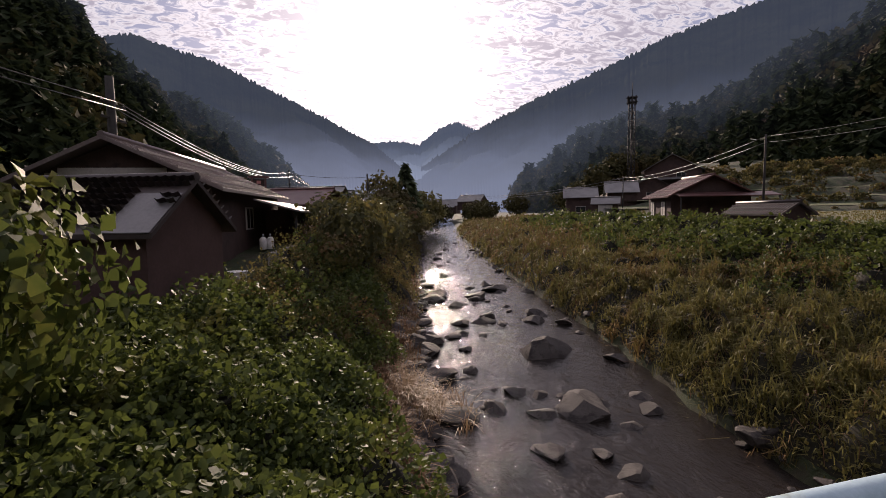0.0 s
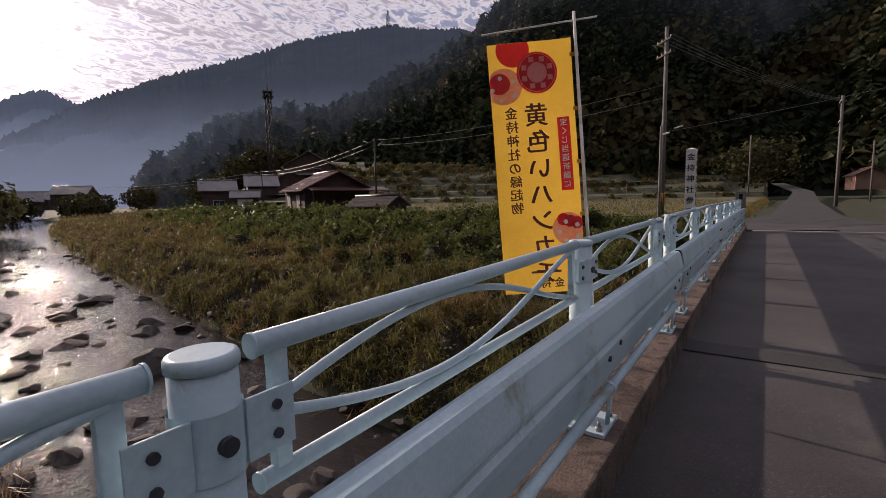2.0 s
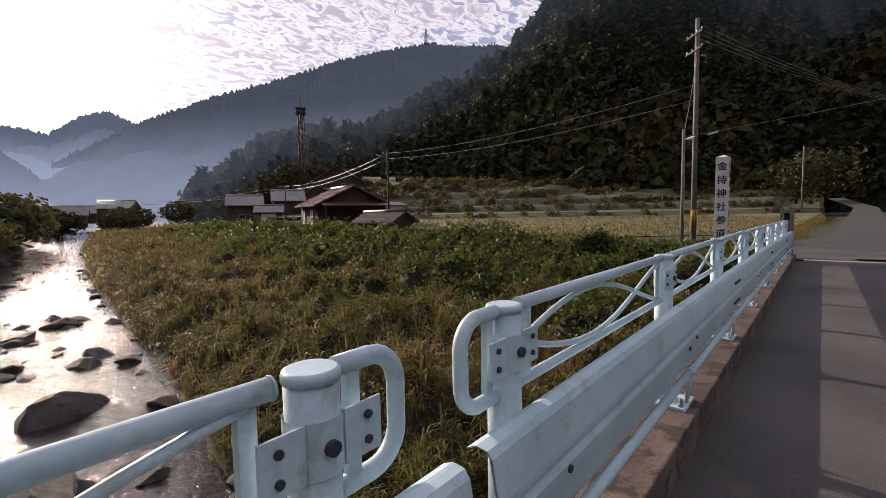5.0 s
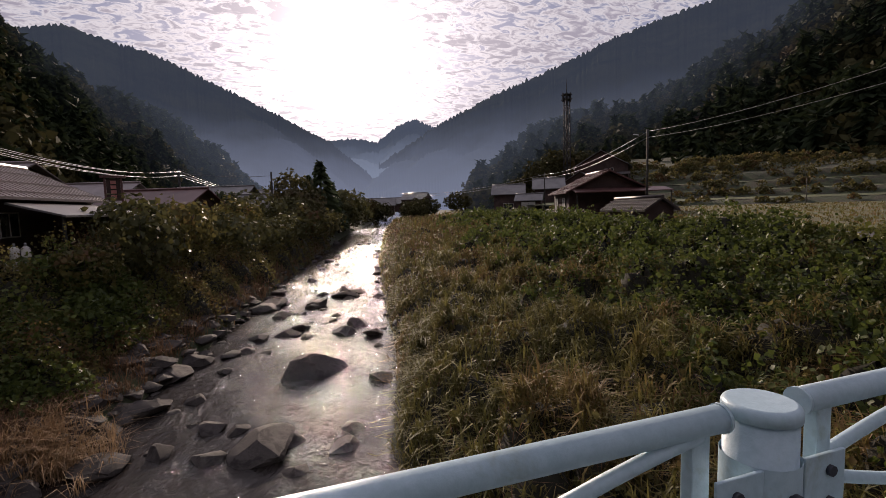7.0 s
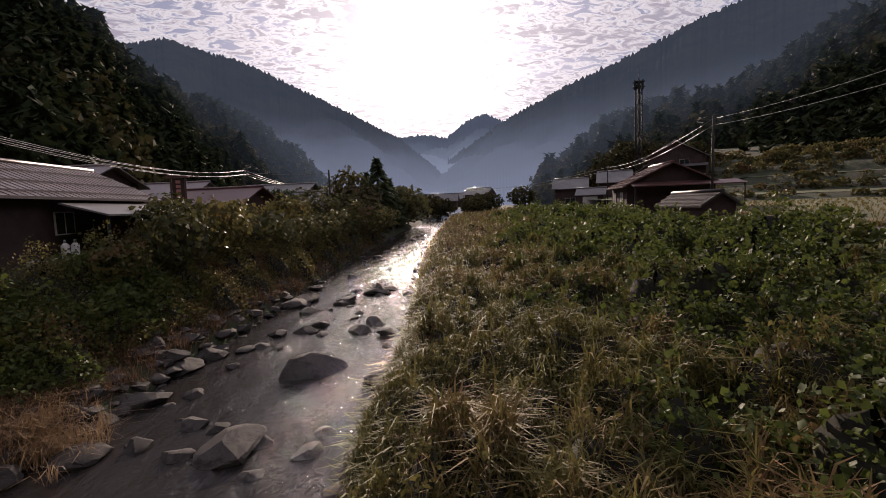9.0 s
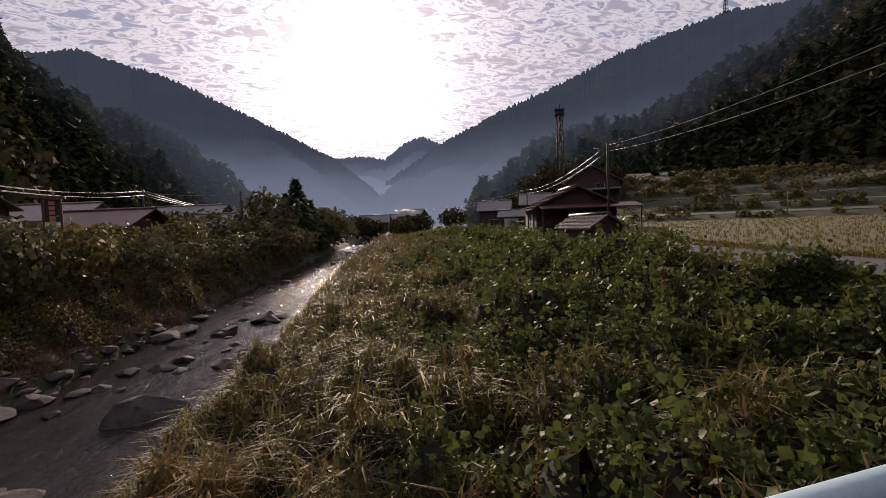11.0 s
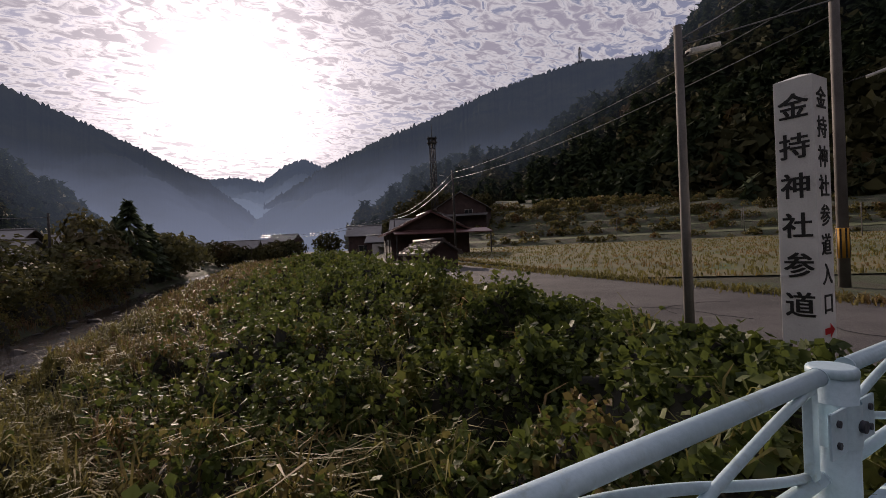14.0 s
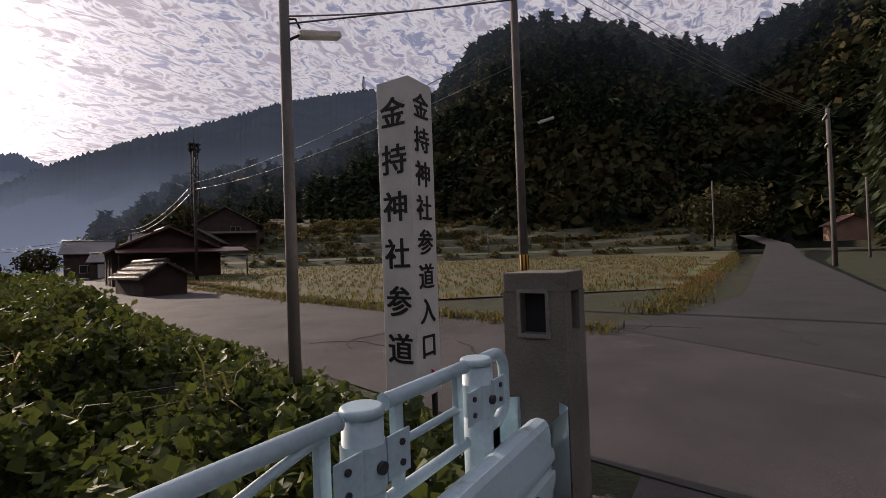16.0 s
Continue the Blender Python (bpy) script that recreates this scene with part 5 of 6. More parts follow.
    if lean:
        u0, u1, depth, z1, z0 = lean
        bm = bmesh.new()
        strip(bm, [(u0, -d / 2 - depth / 2, (z1 + z0) / 2), (u1, -d / 2 - depth / 2, (z1 + z0) / 2)], 0.1, 0.1, (0, 1, 0))
        for v in bm.verts:
            v.co.y = -d / 2 if v.co.y > -d / 2 - depth / 2 else -d / 2 - depth
            v.co.z = (z1 if v.co.y > -d / 2 - depth / 2 else z0) + (0.05 if v.co.z > (z1 + z0) / 2 else -0.05)
        part("lean_to_roof", bm, roof, h)
        for q in (u0 + 0.2, u1 - 0.2):
            part("prop", boxed(q - 0.06, q + 0.06, -d / 2 - depth + 0.1, -d / 2 - depth + 0.22, 0, z0), M["darkpole"], h)
    return h


def buildings():
    # farmhouse and hut on the near bank
    hs = gable_house("farmhouse", "long brown farmhouse with a seamed metal roof", -14.0, 26.0, -5, 7.0, 12.6, -0.2, 2.75, 4.4, M["brownwall"], M["metalroof"], 0.7, (("f", -1.5, 2.4, 1.6, 0.9, "window"), ("r", -1.0, 1.0, 1.2, 1.0, "window"), ("r", 4.6, 1.1, 0.9, 0.9, "window")), ribs=0.45)
    part("gable_plaster", boxed(-1.9, 1.9, -6.36, -6.3, 2.7, 3.55, 0.01), M["plaster"], hs)
    bm = bmesh.new()
    strip(bm, [(5.1, -2.0, 2.12), (5.1, 6.8, 2.12)], 0.09, 2.2, (1, 0, 0.0))
    for v in bm.verts:
        v.co.z -= (v.co.x - 5.1) * 0.28
    part("porch_roof", bm, M["greyroof"], hs, "pale corrugated porch roof")
    for yy in (-1.6, 2.4, 6.4):
        part("porch_post", boxed(5.85, 5.97, yy - 0.06, yy + 0.06, -0.3, 1.9), M["darkpole"], hs)
    part("porch_wall", boxed(3.4, 5.7, 2.6, 6.6, -0.2, 1.95), M["mudwall"], hs)
    w = part("window", boxed(5.69, 5.73, 4.2, 5.2, 1.3, 1.9), M["window"], hs)
    # hut with tiles on one slope
    hut = gable_house("storage_hut", "small red-brown storage hut with worn tiled roof", -12.55, 14.25, 72, 3.3, 4.6, -1.35, 1.20, 2.42, M["mudwall"], M["tile"], 0.35)
    w_, t_, e_, ov = 3.3, 3.77, 2.55, 0.35
    sl = (t_ - e_) / (w_ / 2)
    ang = math.atan(sl)
    tm = bmesh.new()
    prof = [(-0.13 + 0.26 * k / 6, 0.028 * math.cos(math.pi * k / 3) + 0.02) for k in range(7)]
    cols = [[tm.verts.new((px, yy, pz + 0.022 * (1 if yy < 0 else 0))) for px, pz in prof] for yy in (-0.15, 0.15)]
    for k in range(6):
        tm.faces.new((cols[0][k], cols[0][k + 1], cols[1][k + 1], cols[1][k]))
    tri = bmesh.ops.solidify(tm, geom=tm.faces[:], thickness=0.015)
    tile = bpy.data.meshes.new("tile")
    tm.to_mesh(tile)
    tm.free()
    tile.materials.append(M["tile"])
    slope = [c for c in hut.children if c.name.startswith("roof_slope")]
    for s, rp in zip((-1, 1), slope):
        ln = math.hypot(w_ / 2 + ov * math.cos(ang), (w_ / 2 + ov * math.cos(ang)) * sl)
        for a in range(int(ln / 0.27)):
            for b in range(int((4.6 + 2 * ov) / 0.255)):
                if s == -1 and b < 5 and (a > 1) and not (a in (3, 4) and b < 2):
                    continue
                q = 0.15 + a * 0.27
                o = new("tile", tile)
                o.parent = rp
                o.matrix_basis = pose(s * q * math.cos(ang), -4.6 / 2 - ov + 0.13 + b * 0.255, t_ + 0.11 - q * math.sin(ang), 0, 0, 90 if s > 0 else -90) @ pose(0, 0, 0, -math.degrees(ang) * 1.0, 0, 0)
    bm = bmesh.new()
    box(bm, -w_ / 2 - 0.30, -0.62, -2.62, -1.36, 0, 0.02)
    for v in bm.verts:
        v.co.z += t_ + 0.10 + v.co.x * sl
    part("patch_sheet", bm, M["greyroof"], hut, "pale metal sheet over missing tiles")
    # village over the fields
    g = "village houses"
    gable_house("farm_house", "dark brown barn house with reddish metal roof and pale doors", 36.8, 47.2, -17, 8.9, 6.6, 0.0, 3.1, 5.2, M["brownwall"], M["redroof"], 0.7, (("l", 2.0, 0.1, 1.2, 2.2, "door"), ("l", -1.2, 0.1, 1.2, 2.2, "door")), g, ribs=0.6, lean=(-4.3, 6.6, 2.0, 3.25, 2.8))
    gable_house("open_shed", "low open shed with brown corrugated roof", 27.2, 29.4, -10, 2.2, 6.0, -0.1, 1.05, 1.75, M["brownwall"], M["tile"], 0.35, (), "", ribs=0.3)
    gable_house("village_house", "two storey farmhouse with pale roof", 82.5, 106, -42, 13, 15, 6.0, 11.4, 15.2, M["brownwall"], M["greyroof"], 0.9, (("f", -3, 1.0, 2.0, 1.2, "window"), ("f", 2, 3.4, 2.0, 1.1, "window")), g, lean=(-7, 7, 2.2, 3.4, 2.8))
    gable_house("village_house", "low wing of the farmhouse with dark tiles", 70, 98, -42, 9, 9, 3.2, 6.5, 9.3, M["brownwall"], M["tile"], 0.8, (("f", 0, 0.8, 2.0, 1.4, "window"),), g)
    gable_house("village_house", "dark village house with grey metal roof", 47.5, 93, 62, 6.5, 6.2, 0.4, 4.4, 6.3, M["brownwall"], M["greyroof"], 0.6, (("l", 0, 0.6, 2.0, 1.2, "window"),), g)
    gable_house("village_house", "dark village house with grey metal roof", 57, 92, 60, 7.5, 6.0, 1.2, 5.4, 7.6, M["brownwall"], M["greyroof"], 0.6, (), g)
    gable_house("garage", "small garage with a pale door", 45.5, 80, 55, 4.0, 4.6, 0.2, 2.7, 3.8, M["brownwall"], M["greyroof"], 0.4, (("l", 0, 0.0, 2.6, 2.1, "door"),), g)
    for x, y, rz, w, d, b in ((36, 190, 70, 8, 12, 0.5), (44, 205, 60, 8, 12, 1.0), (33, 170, 75, 7, 10, 0.0), (52, 190, 50, 8, 10, 2.5), (28, 215, 80, 8, 12, 0.8)):
        gable_house("village_house", "distant farmhouse with pale roof", x, y, rz, w, d, b, b + 3.6, b + 6, M["brownwall"], M["greyroof"], 0.7, (("l", 0, 1, 3, 1.3, "window"),), g)
    # left bank village
    g = "left bank houses"
    gable_house("roadside_shop", "low shop with red-brown roof and pale wall", -10.6, 50.5, 68, 5.4, 8.0, -0.2, 2.7, 4.0, M["mudwall"], M["redroof"], 0.8, (("l", -2, 0.7, 1.4, 1.2, "window"), ("l", 1.5, 0.2, 1.0, 2.0, "door")), g)
    gable_house("village_house", "grey roofed house with small windows", -22, 68, 75, 7, 10, -0.1, 4.0, 5.8, M["plaster"], M["metalroof"], 0.7, (("l", -2, 1, 1.6, 1.2, "window"), ("l", 2, 1, 1.6, 1.2, "window")), g)
    gable_house("village_house", "brown house with pale roof edge", -10, 82, 72, 7, 11, -0.1, 4.2, 6.0, M["brownwall"], M["greyroof"], 0.7, (("l", 2, 1, 1.6, 1.2, "window"),), g)
    gable_house("village_house", "two storey house with dark roof", -26, 52, 78, 8, 10, -0.1, 4.8, 6.6, M["brownwall"], M["metalroof"], 0.8, (("l", 0, 2.6, 3.0, 1.2, "window"), ("l", -2, 0.6, 2.0, 1.6, "window")), g)
    gable_house("village_house", "small house with grey roof", -4.5, 66, 70, 5, 6, -0.1, 2.6, 4.0, M["plaster"], M["greyroof"], 0.5, (("l", 0, 0.8, 1.4, 1.2, "window"),), g)
    gable_house("village_house", "far house with pale roof", -8, 104, 74, 7, 12, -0.1, 4.4, 6.4, M["brownwall"], M["greyroof"], 0.7, (), g)
    gable_house("roadside_cabin", "orange-brown roadside cabin under the cedars", 101, -14.5, 95, 4, 7, 2.0, 4.2, 5.2, mat("orange_wall", (0.30, 0.18, 0.13), (0.40, 0.26, 0.20), 0.8, 10, 0.8, 0.1), M["redroof"], 0.5, (("f", 0, 0.2, 1.2, 2.0, "door"),), "")
    # retaining wall below the farmhouse
    w = empty("retaining_wall", "low pale concrete retaining wall below the farmhouse", "wall", "", kind="structure")
    part("wall_body", boxed(-0.15, 0.15, -8, 8, -1.2, 0.0, 0.02, pose(-8.0, 27.5, -0.1, 0, 0, -7)), M["concrete"], w)


buildings()


# ---------------------------------------------------------------- signs, poles, wires
def glyph(ch, size, bold):
    """One character as a thin raised mesh, centred."""
    cu = bpy.data.curves.new("character", "FONT")
    cu.body, cu.size, cu.align_x, cu.align_y, cu.extrude = ch, size, "CENTER", "CENTER", 0.002
    tmp = bpy.data.objects.new("character", cu)
    scene.collection.objects.link(tmp)
    bpy.context.view_layer.update()
    me = bpy.data.meshes.new_from_object(tmp.evaluated_get(bpy.context.evaluated_depsgraph_get()))
    bpy.data.objects.remove(tmp)
    # heavier strokes: the outline laid over itself, a little aside
    bm = bmesh.new()
    for dx, dy, dz in ((-1, -0.5, 0), (1, -0.5, 0.0004), (-1, 0.5, 0.0008), (1, 0.5, 0.0012)):
        two = me.copy()
        two.transform(Matrix.Translation((dx * bold, dy * bold, dz)))
        bm.from_mesh(two)
        bpy.data.meshes.remove(two)
    bm.to_mesh(me)
    bm.free()
    return me


def column(body, size, pitch, m, material, parent, label, bold):
    """Characters below one another on the plane m."""
    for k, ch in enumerate(body):
        me = glyph(ch, size, bold)
        me.transform(m @ Matrix.Translation((0, -k * pitch, 0)))
        me.materials.clear()
        me.materials.append(material)
        part("character", me, material, parent, label)


def sign_pillar():
    s = empty("sign_pillar", "tall white four-sided sign pillar with black lettering", "sign", "", pose(16.69, 1.82, 0))
    a = 0.19
    part("body", boxed(-a, a, -a, a, 0.17, 3.16, 0.006), M["board"], s)
    bm = bmesh.new()
    ap = bm.verts.new((0, 0, 3.235))
    b = [bm.verts.new(p) for p in ((-a, -a, 3.16), (a, -a, 3.16), (a, a, 3.16), (-a, a, 3.16))]
    for k in range(4):
        bm.faces.new((b[k], b[(k + 1) % 4], ap))
    part("cap", bm, M["board"], s)
    for x in (-0.14, 0.14):
        for y in (-0.14, 0.14):
            part("leg", boxed(x - 0.02, x + 0.02, y - 0.02, y + 0.02, -0.3, 0.18), M["darkpole"], s)
    column("金持神社参道", 0.30, 0.445, pose(-a - 0.003, 0.0, 2.83, 90, 0, -90), M["ink"], s, "bold black brush character", 0.007)
    column("金持神社参道入口", 0.255, 0.325, pose(0.0, -a - 0.003, 2.90, 90, 0, 0), M["ink"], s, "bold black brush character", 0.0055)
    bm = bmesh.new()
    pts = [(-0.12, 0.30), (0.02, 0.30), (0.02, 0.25), (0.14, 0.335), (0.02, 0.42), (0.02, 0.37), (-0.12, 0.37)]
    vs = [bm.verts.new((x, -a - 0.004, z)) for x, z in pts]
    bm.faces.new(vs)
    part("arrow", bm, M["red"], s, "red arrow")


sign_pillar()


def utility_pole(name, label, x, y, z0, z1, r, material, arms=(), band=False, group="utility poles"):
    p = empty(name, label, "utility pole", group, pose(x, y, 0))
    part("shaft", tubed([(0, 0, z0 - 0.3), (0, 0, (z0 + z1) / 2), (0, 0, z1)], [r, r * 0.88, r * 0.75], 14), material, p)
    for z, ln, a in arms:
        c, s = math.cos(radians(a)), math.sin(radians(a))
        arm = part("crossarm", boxed(-ln / 2, ln / 2, -0.045, 0.045, -0.045, 0.045, 0.005, pose(0, r, z, 0, 0, a)), M["darkpole"], p)
        for q in (-0.45, -0.15, 0.15, 0.45):
            part("insulator", tubed([(q * ln * c, q * ln * s + r, z + 0.045), (q * ln * c, q * ln * s + r, z + 0.17)], [0.04, 0.025], 8), M["white"], arm)
    if band:
        part("hazard_band", tubed([(0, 0, z0 + 0.75), (0, 0, z0 + 1.55)], r * 1.05, 16), M["hazard"], p, "yellow hazard band")
        for k in range(8):
            t = k * math.pi / 4
            part("stripe", boxed(-0.022, 0.022, -r * 1.07, -r * 1.04, z0 + 0.76, z0 + 1.54, 0, pose(0, 0, 0, 0, 0, math.degrees(t))), M["ink"], p, "black hazard stripe")
    return p


def lamp_head(p, x, z, a, ln=0.55):
    bm = tubed([(0, 0, z), (ln * 0.5 * math.cos(a), ln * 0.5 * math.sin(a), z + 0.10), (ln * math.cos(a), ln * math.sin(a), z + 0.16)], 0.014, 8)
    part("lamp_arm", bm, M["darkpole"], p)
    part("lamp_head", boxed(-0.24, 0.24, -0.06, 0.06, -0.035, 0.035, 0.02, pose((ln + 0.1) * math.cos(a), (ln + 0.1) * math.sin(a), z + 0.17, 0, -14, math.degrees(a))), M["white"], p, "pale flat street light")


def poles():
    p = utility_pole("street_lamp_pole", "slim brown lamp pole rising from the vines", 16.185, 2.925, -0.2, 4.16, 0.066, M["pole"], group="")
    lamp_head(p, 0, 3.72, radians(-18), 0.28)
    part("wire_hook", tubed([(0, 0, 3.95), (0.1, -0.05, 3.98), (0.16, -0.05, 3.9)], 0.012, 8), M["darkpole"], p)
    p = utility_pole("utility_pole", "tall utility pole with yellow hazard band at the field's edge", 25.87, 4.45, -0.1, 11.2, 0.14, M["pole"], ((10.4, 1.5, 40), (9.6, 1.5, 40)), True)
    lamp_head(p, 0, 5.2, radians(-70), 0.7)
    p = utility_pole("utility_pole", "dark thin wooden utility pole by the shed", 33.4, 35.2, 0, 8.3, 0.12, M["darkpole"])
    lamp_head(p, 0, 7.7, radians(150), 0.9)
    utility_pole("utility_pole", "dark wooden utility pole behind the hut", -15.3, 21.8, -0.2, 7.3, 0.21, M["darkpole"], ((6.2, 1.6, 80), (5.6, 1.6, 80)))
    utility_pole("utility_pole", "dark bare pole among riverside shrubs", -1.15, 70.2, -0.3, 7.4, 0.16, M["darkpole"])
    utility_pole("utility_pole", "dark wooden utility pole among the village roofs", -12.0, 66, -0.2, 7.5, 0.14, M["darkpole"], ((7.0, 1.6, 60),))
    utility_pole("utility_pole", "concrete pole beside the side road", 51, -6.1, 0.2, 10.0, 0.15, M["pole"], ((9.4, 1.5, 0), (7.6, 0.9, 0)))
    utility_pole("utility_pole", "thin pole at the field corner", 98, 2.0, 1.5, 12, 0.14, M["pole"])
    utility_pole("utility_pole", "thin pole beside the cedar grove", 66, -10.5, 0.4, 7.0, 0.10, M["pole"])
    p = utility_pole("utility_pole", "village pole with a street light", 46.5, 76, 0.5, 7.6, 0.12, M["darkpole"])
    lamp_head(p, 0, 7.0, radians(160), 0.8)
    for x, y in ((62, 40), (74, 30), (90, 38), (66, 16)):
        utility_pole("field_post", "thin grey post in the terraced field", x, y, float(terr(0.77 * x + 0.64 * y)), float(terr(0.77 * x + 0.64 * y)) + 3.2, 0.05, M["pole"], group="field posts")


poles()


def wire(a, b, sag, r=0.018, label="thin grey overhead cable sagging between poles", n=14):
    a, b = Vector(a), Vector(b)
    pts = [a.lerp(b, t) - Vector((0, 0, sag * 4 * t * (1 - t))) for t in (k / n for k in range(n + 1))]
    tagged(part("cable", tubed(pts, r, 5), M["wire"]), label, "cable", "overhead cables")


def wires():
    for dz in (0.0, 0.55):
        wire((33.4, 35.2, 8.1 - dz), (25.87, 4.45, 7.9 - dz * 1.4), 0.6, 0.016)
        wire((33.4, 35.2, 8.1 - dz), (46.5, 76, 7.3 - dz), 0.9, 0.03)
        wire((46.5, 76, 7.3 - dz), (36, 150, 7.0 - dz), 1.4, 0.04)
    wire((16.185, 2.925, 3.98), (25.87, 4.45, 9.3), 0.15, 0.010)
    wire((16.185, 2.925, 3.9), (30, -12, 8.0), 0.2, 0.010)
    for k in range(4):
        q = -0.6 + 0.4 * k
        wire((25.87 + q * 0.76, 4.45 + q * 0.64, 10.6), (51 + q, -6.1, 9.6), 0.5, 0.012)
        wire((-15.3 + 0.1 * k, 21.8 + q, 6.3 - 0.25 * (k % 2)), (-12.0 + q, 66, 7.2 - 0.5 * (k % 2)), 1.2, 0.022)
        wire((-15.3 + 0.1 * k, 21.8 + q, 6.3 - 0.25 * (k % 2)), (-24 + q, -20, 7.5 - 0.5 * (k % 2)), 0.8, 0.016)
        wire((-12.0 + q, 66, 7.2 - 0.5 * (k % 2)), (-6 + q, 130, 7.4), 1.0, 0.04)
    wire((-12, 66, 7.0), (-1.15, 70.2, 6.9), 0.3, 0.03)


wires()


def banner():
    b = empty("banner_flag", "tall yellow cloth banner on a white pole, seen from behind", "banner", "", pose(0, 0, 0))
    base, top = Vector((-1.79, 0.20, 0.05)), Vector((-1.815, 0.385, 2.58))
    part("pole", tubed([base, base.lerp(top, 0.5), top], [0.014, 0.013, 0.011], 10), M["white"], b)
    out = Vector((-0.34, 0.55, 0)).normalized()
    up = (top - base).normalized()
    c0 = top - up * 0.10
    part("top_rod", tubed([c0 - out * 0.16 + up * 0.06, c0 + out * 0.66 - up * 0.04], 0.007, 8), M["white"], b)
    W, Hh = 0.60, 1.82

    def on(u, v, lift=0.0):
        """Place on the cloth: u across from the pole, v down."""
        wav = 0.018 * math.sin(v * 5 + u * 3) * (0.3 + u / W) + 0.02 * math.sin(u * 7 + 1 + v)
        n = out.cross(up).normalized()
        return c0 + out * (0.03 + u) - up * (0.07 + v) + n * (wav + lift) + up * (-0.07 * u - 0.02 * math.sin(v * 3) * u)
    nu, nv = 14, 40
    bm = bmesh.new()
    vs = [[bm.verts.new(on(W * i / nu, Hh * j / nv)) for i in range(nu + 1)] for j in range(nv + 1)]
    for j in range(nv):
        for i in range(nu):
            bm.faces.new((vs[j][i], vs[j][i + 1], vs[j + 1][i + 1], vs[j + 1][i])).smooth = True
    part("cloth", bm, M["yellow"], b)

    def wrap(me, lift):
        for v in me.vertices:
            v.co = on(v.co.x, v.co.y, lift + v.co.z)

    sgn = 1.0

    def patch(pts, mt, name, label, lift):
        bm = bmesh.new()
        f = bm.faces.new([bm.verts.new((u, v, 0)) for u, v in pts])
        bmesh.ops.triangulate(bm, faces=[f])
        bmesh.ops.subdivide_edges(bm, edges=bm.edges[:], cuts=2, use_grid_fill=True)
        o = part(name, bm, mt, b, label)
        wrap(o.data, lift)
        return o

    def disc(cu, cv, r, mt, label, lift, n=28):
        pts = [(min(W, max(0.0, cu + r * math.cos(t))), max(0.002, cv + r * math.sin(t))) for t in (2 * math.pi * k / n for k in range(n))]
        return patch(pts, mt, "emblem", label, lift)

    F = -0.004

    def letters(body, size, u, v, mt, gap, label):
        # seen from the back: reading order stays, characters are mirrored
        for k, ch in enumerate(body):
            me = glyph(ch, size, size * 0.02)
            for w in me.vertices:
                w.co = on(u + w.co.x, v - w.co.y + k * gap, F + w.co.z * 0.2)
            me.materials.clear()
            me.materials.append(mt)
            part("character", me, mt, b, label)

    disc(0.255, 0.22, 0.148, M["red"], "round red emblem", F)
    disc(0.255, 0.22, 0.136, M["pink"], "pale ring of the emblem", F * 1.5)
    disc(0.255, 0.22, 0.130, M["red"], "red ring of the emblem", F * 2)
    disc(0.255, 0.22, 0.072, M["pink"], "pale centre of the emblem", F * 2.5)
    for k in range(8):
        t = k * math.pi / 4 + 0.39
        cu, cv = 0.255 + 0.10 * math.cos(t), 0.22 + 0.10 * math.sin(t)
        patch([(cu - 0.018, cv - 0.018), (cu + 0.018, cv - 0.018), (cu + 0.018, cv + 0.018), (cu - 0.018, cv + 0.018)], M["pink"], "character_block", "pale printed character", F * 3)
    disc(0.50, 0.30, 0.13, M["pink"], "pink ball print", F)
    disc(0.53, 0.28, 0.075, M["red"], "red petal print", F * 1.6)
    disc(0.42, 0.05, 0.12, M["red"], "red flower print", F)
    disc(0.10, 1.36, 0.12, M["pink"], "pink flower ball print", F)
    for k in range(3):
        disc(0.14 - 0.05 * k, 1.29 + 0.015 * k, 0.045, M["red"], "red petal print", F * 1.8)
    disc(0.02, 1.58, 0.11, M["red"], "red ball print", F)
    for k in range(5):
        t = 2 * math.pi * k / 5
        disc(0.10 + 0.075 * math.cos(t), 1.38 + 0.075 * math.sin(t), 0.018, M["white"], "small white blossom print", F * 2.4, 8)
        disc(0.50 + 0.085 * math.cos(t), 0.32 + 0.085 * math.sin(t), 0.016, M["white"], "small white blossom print", F * 2.4, 8)
    for k in range(4):
        patch([(0.012 + 0.022 * k, 1.50), (0.018 + 0.022 * k, 1.50), (0.022 + 0.022 * k, 1.66), (0.014 + 0.022 * k, 1.66)], M["pink"], "stripe_print", "pale stripe on the red ball", F * 2)
    letters("金", 0.075, 0.20, 1.755, M["ink"], 0.09, "black printed character")
    letters("持", 0.075, 0.30, 1.755, M["ink"], 0.09, "black printed character")
    patch([(0.18, 1.66), (0.40, 1.66), (0.40, 1.675), (0.18, 1.675)], M["maroon"], "small_print", "line of small print", F)
    patch([(0.045, 0.55), (0.135, 0.55), (0.135, 1.08), (0.045, 1.08)], M["red"], "red_panel", "red printed panel", F)
    letters("宝くじ当選祈願に", 0.056, 0.09, 0.59, M["white"], 0.064, "white printed character")
    letters("黄色いハンカチ", 0.175, 0.285, 0.53, M["maroon"], 0.192, "large maroon brush character")
    letters("金持神社の縁起物", 0.092, 0.465, 0.50, M["maroon"], 0.099, "maroon brush character")
    for k, v in enumerate((0.12, 0.50, 0.88, 1.26, 1.70)):
        a = on(0.0, v)
        q = base.lerp(top, min(1, (a - base).dot(up) / (top - base).length))
        part("tie_strap", boxed(-0.035, 0.03, -0.004, 0.004, -0.014, 0.014, 0.002, Matrix.Translation((a + q) / 2) @ Matrix.Rotation(math.atan2(out.y, out.x), 4, "Z")), M["hazard"], b)


banner()


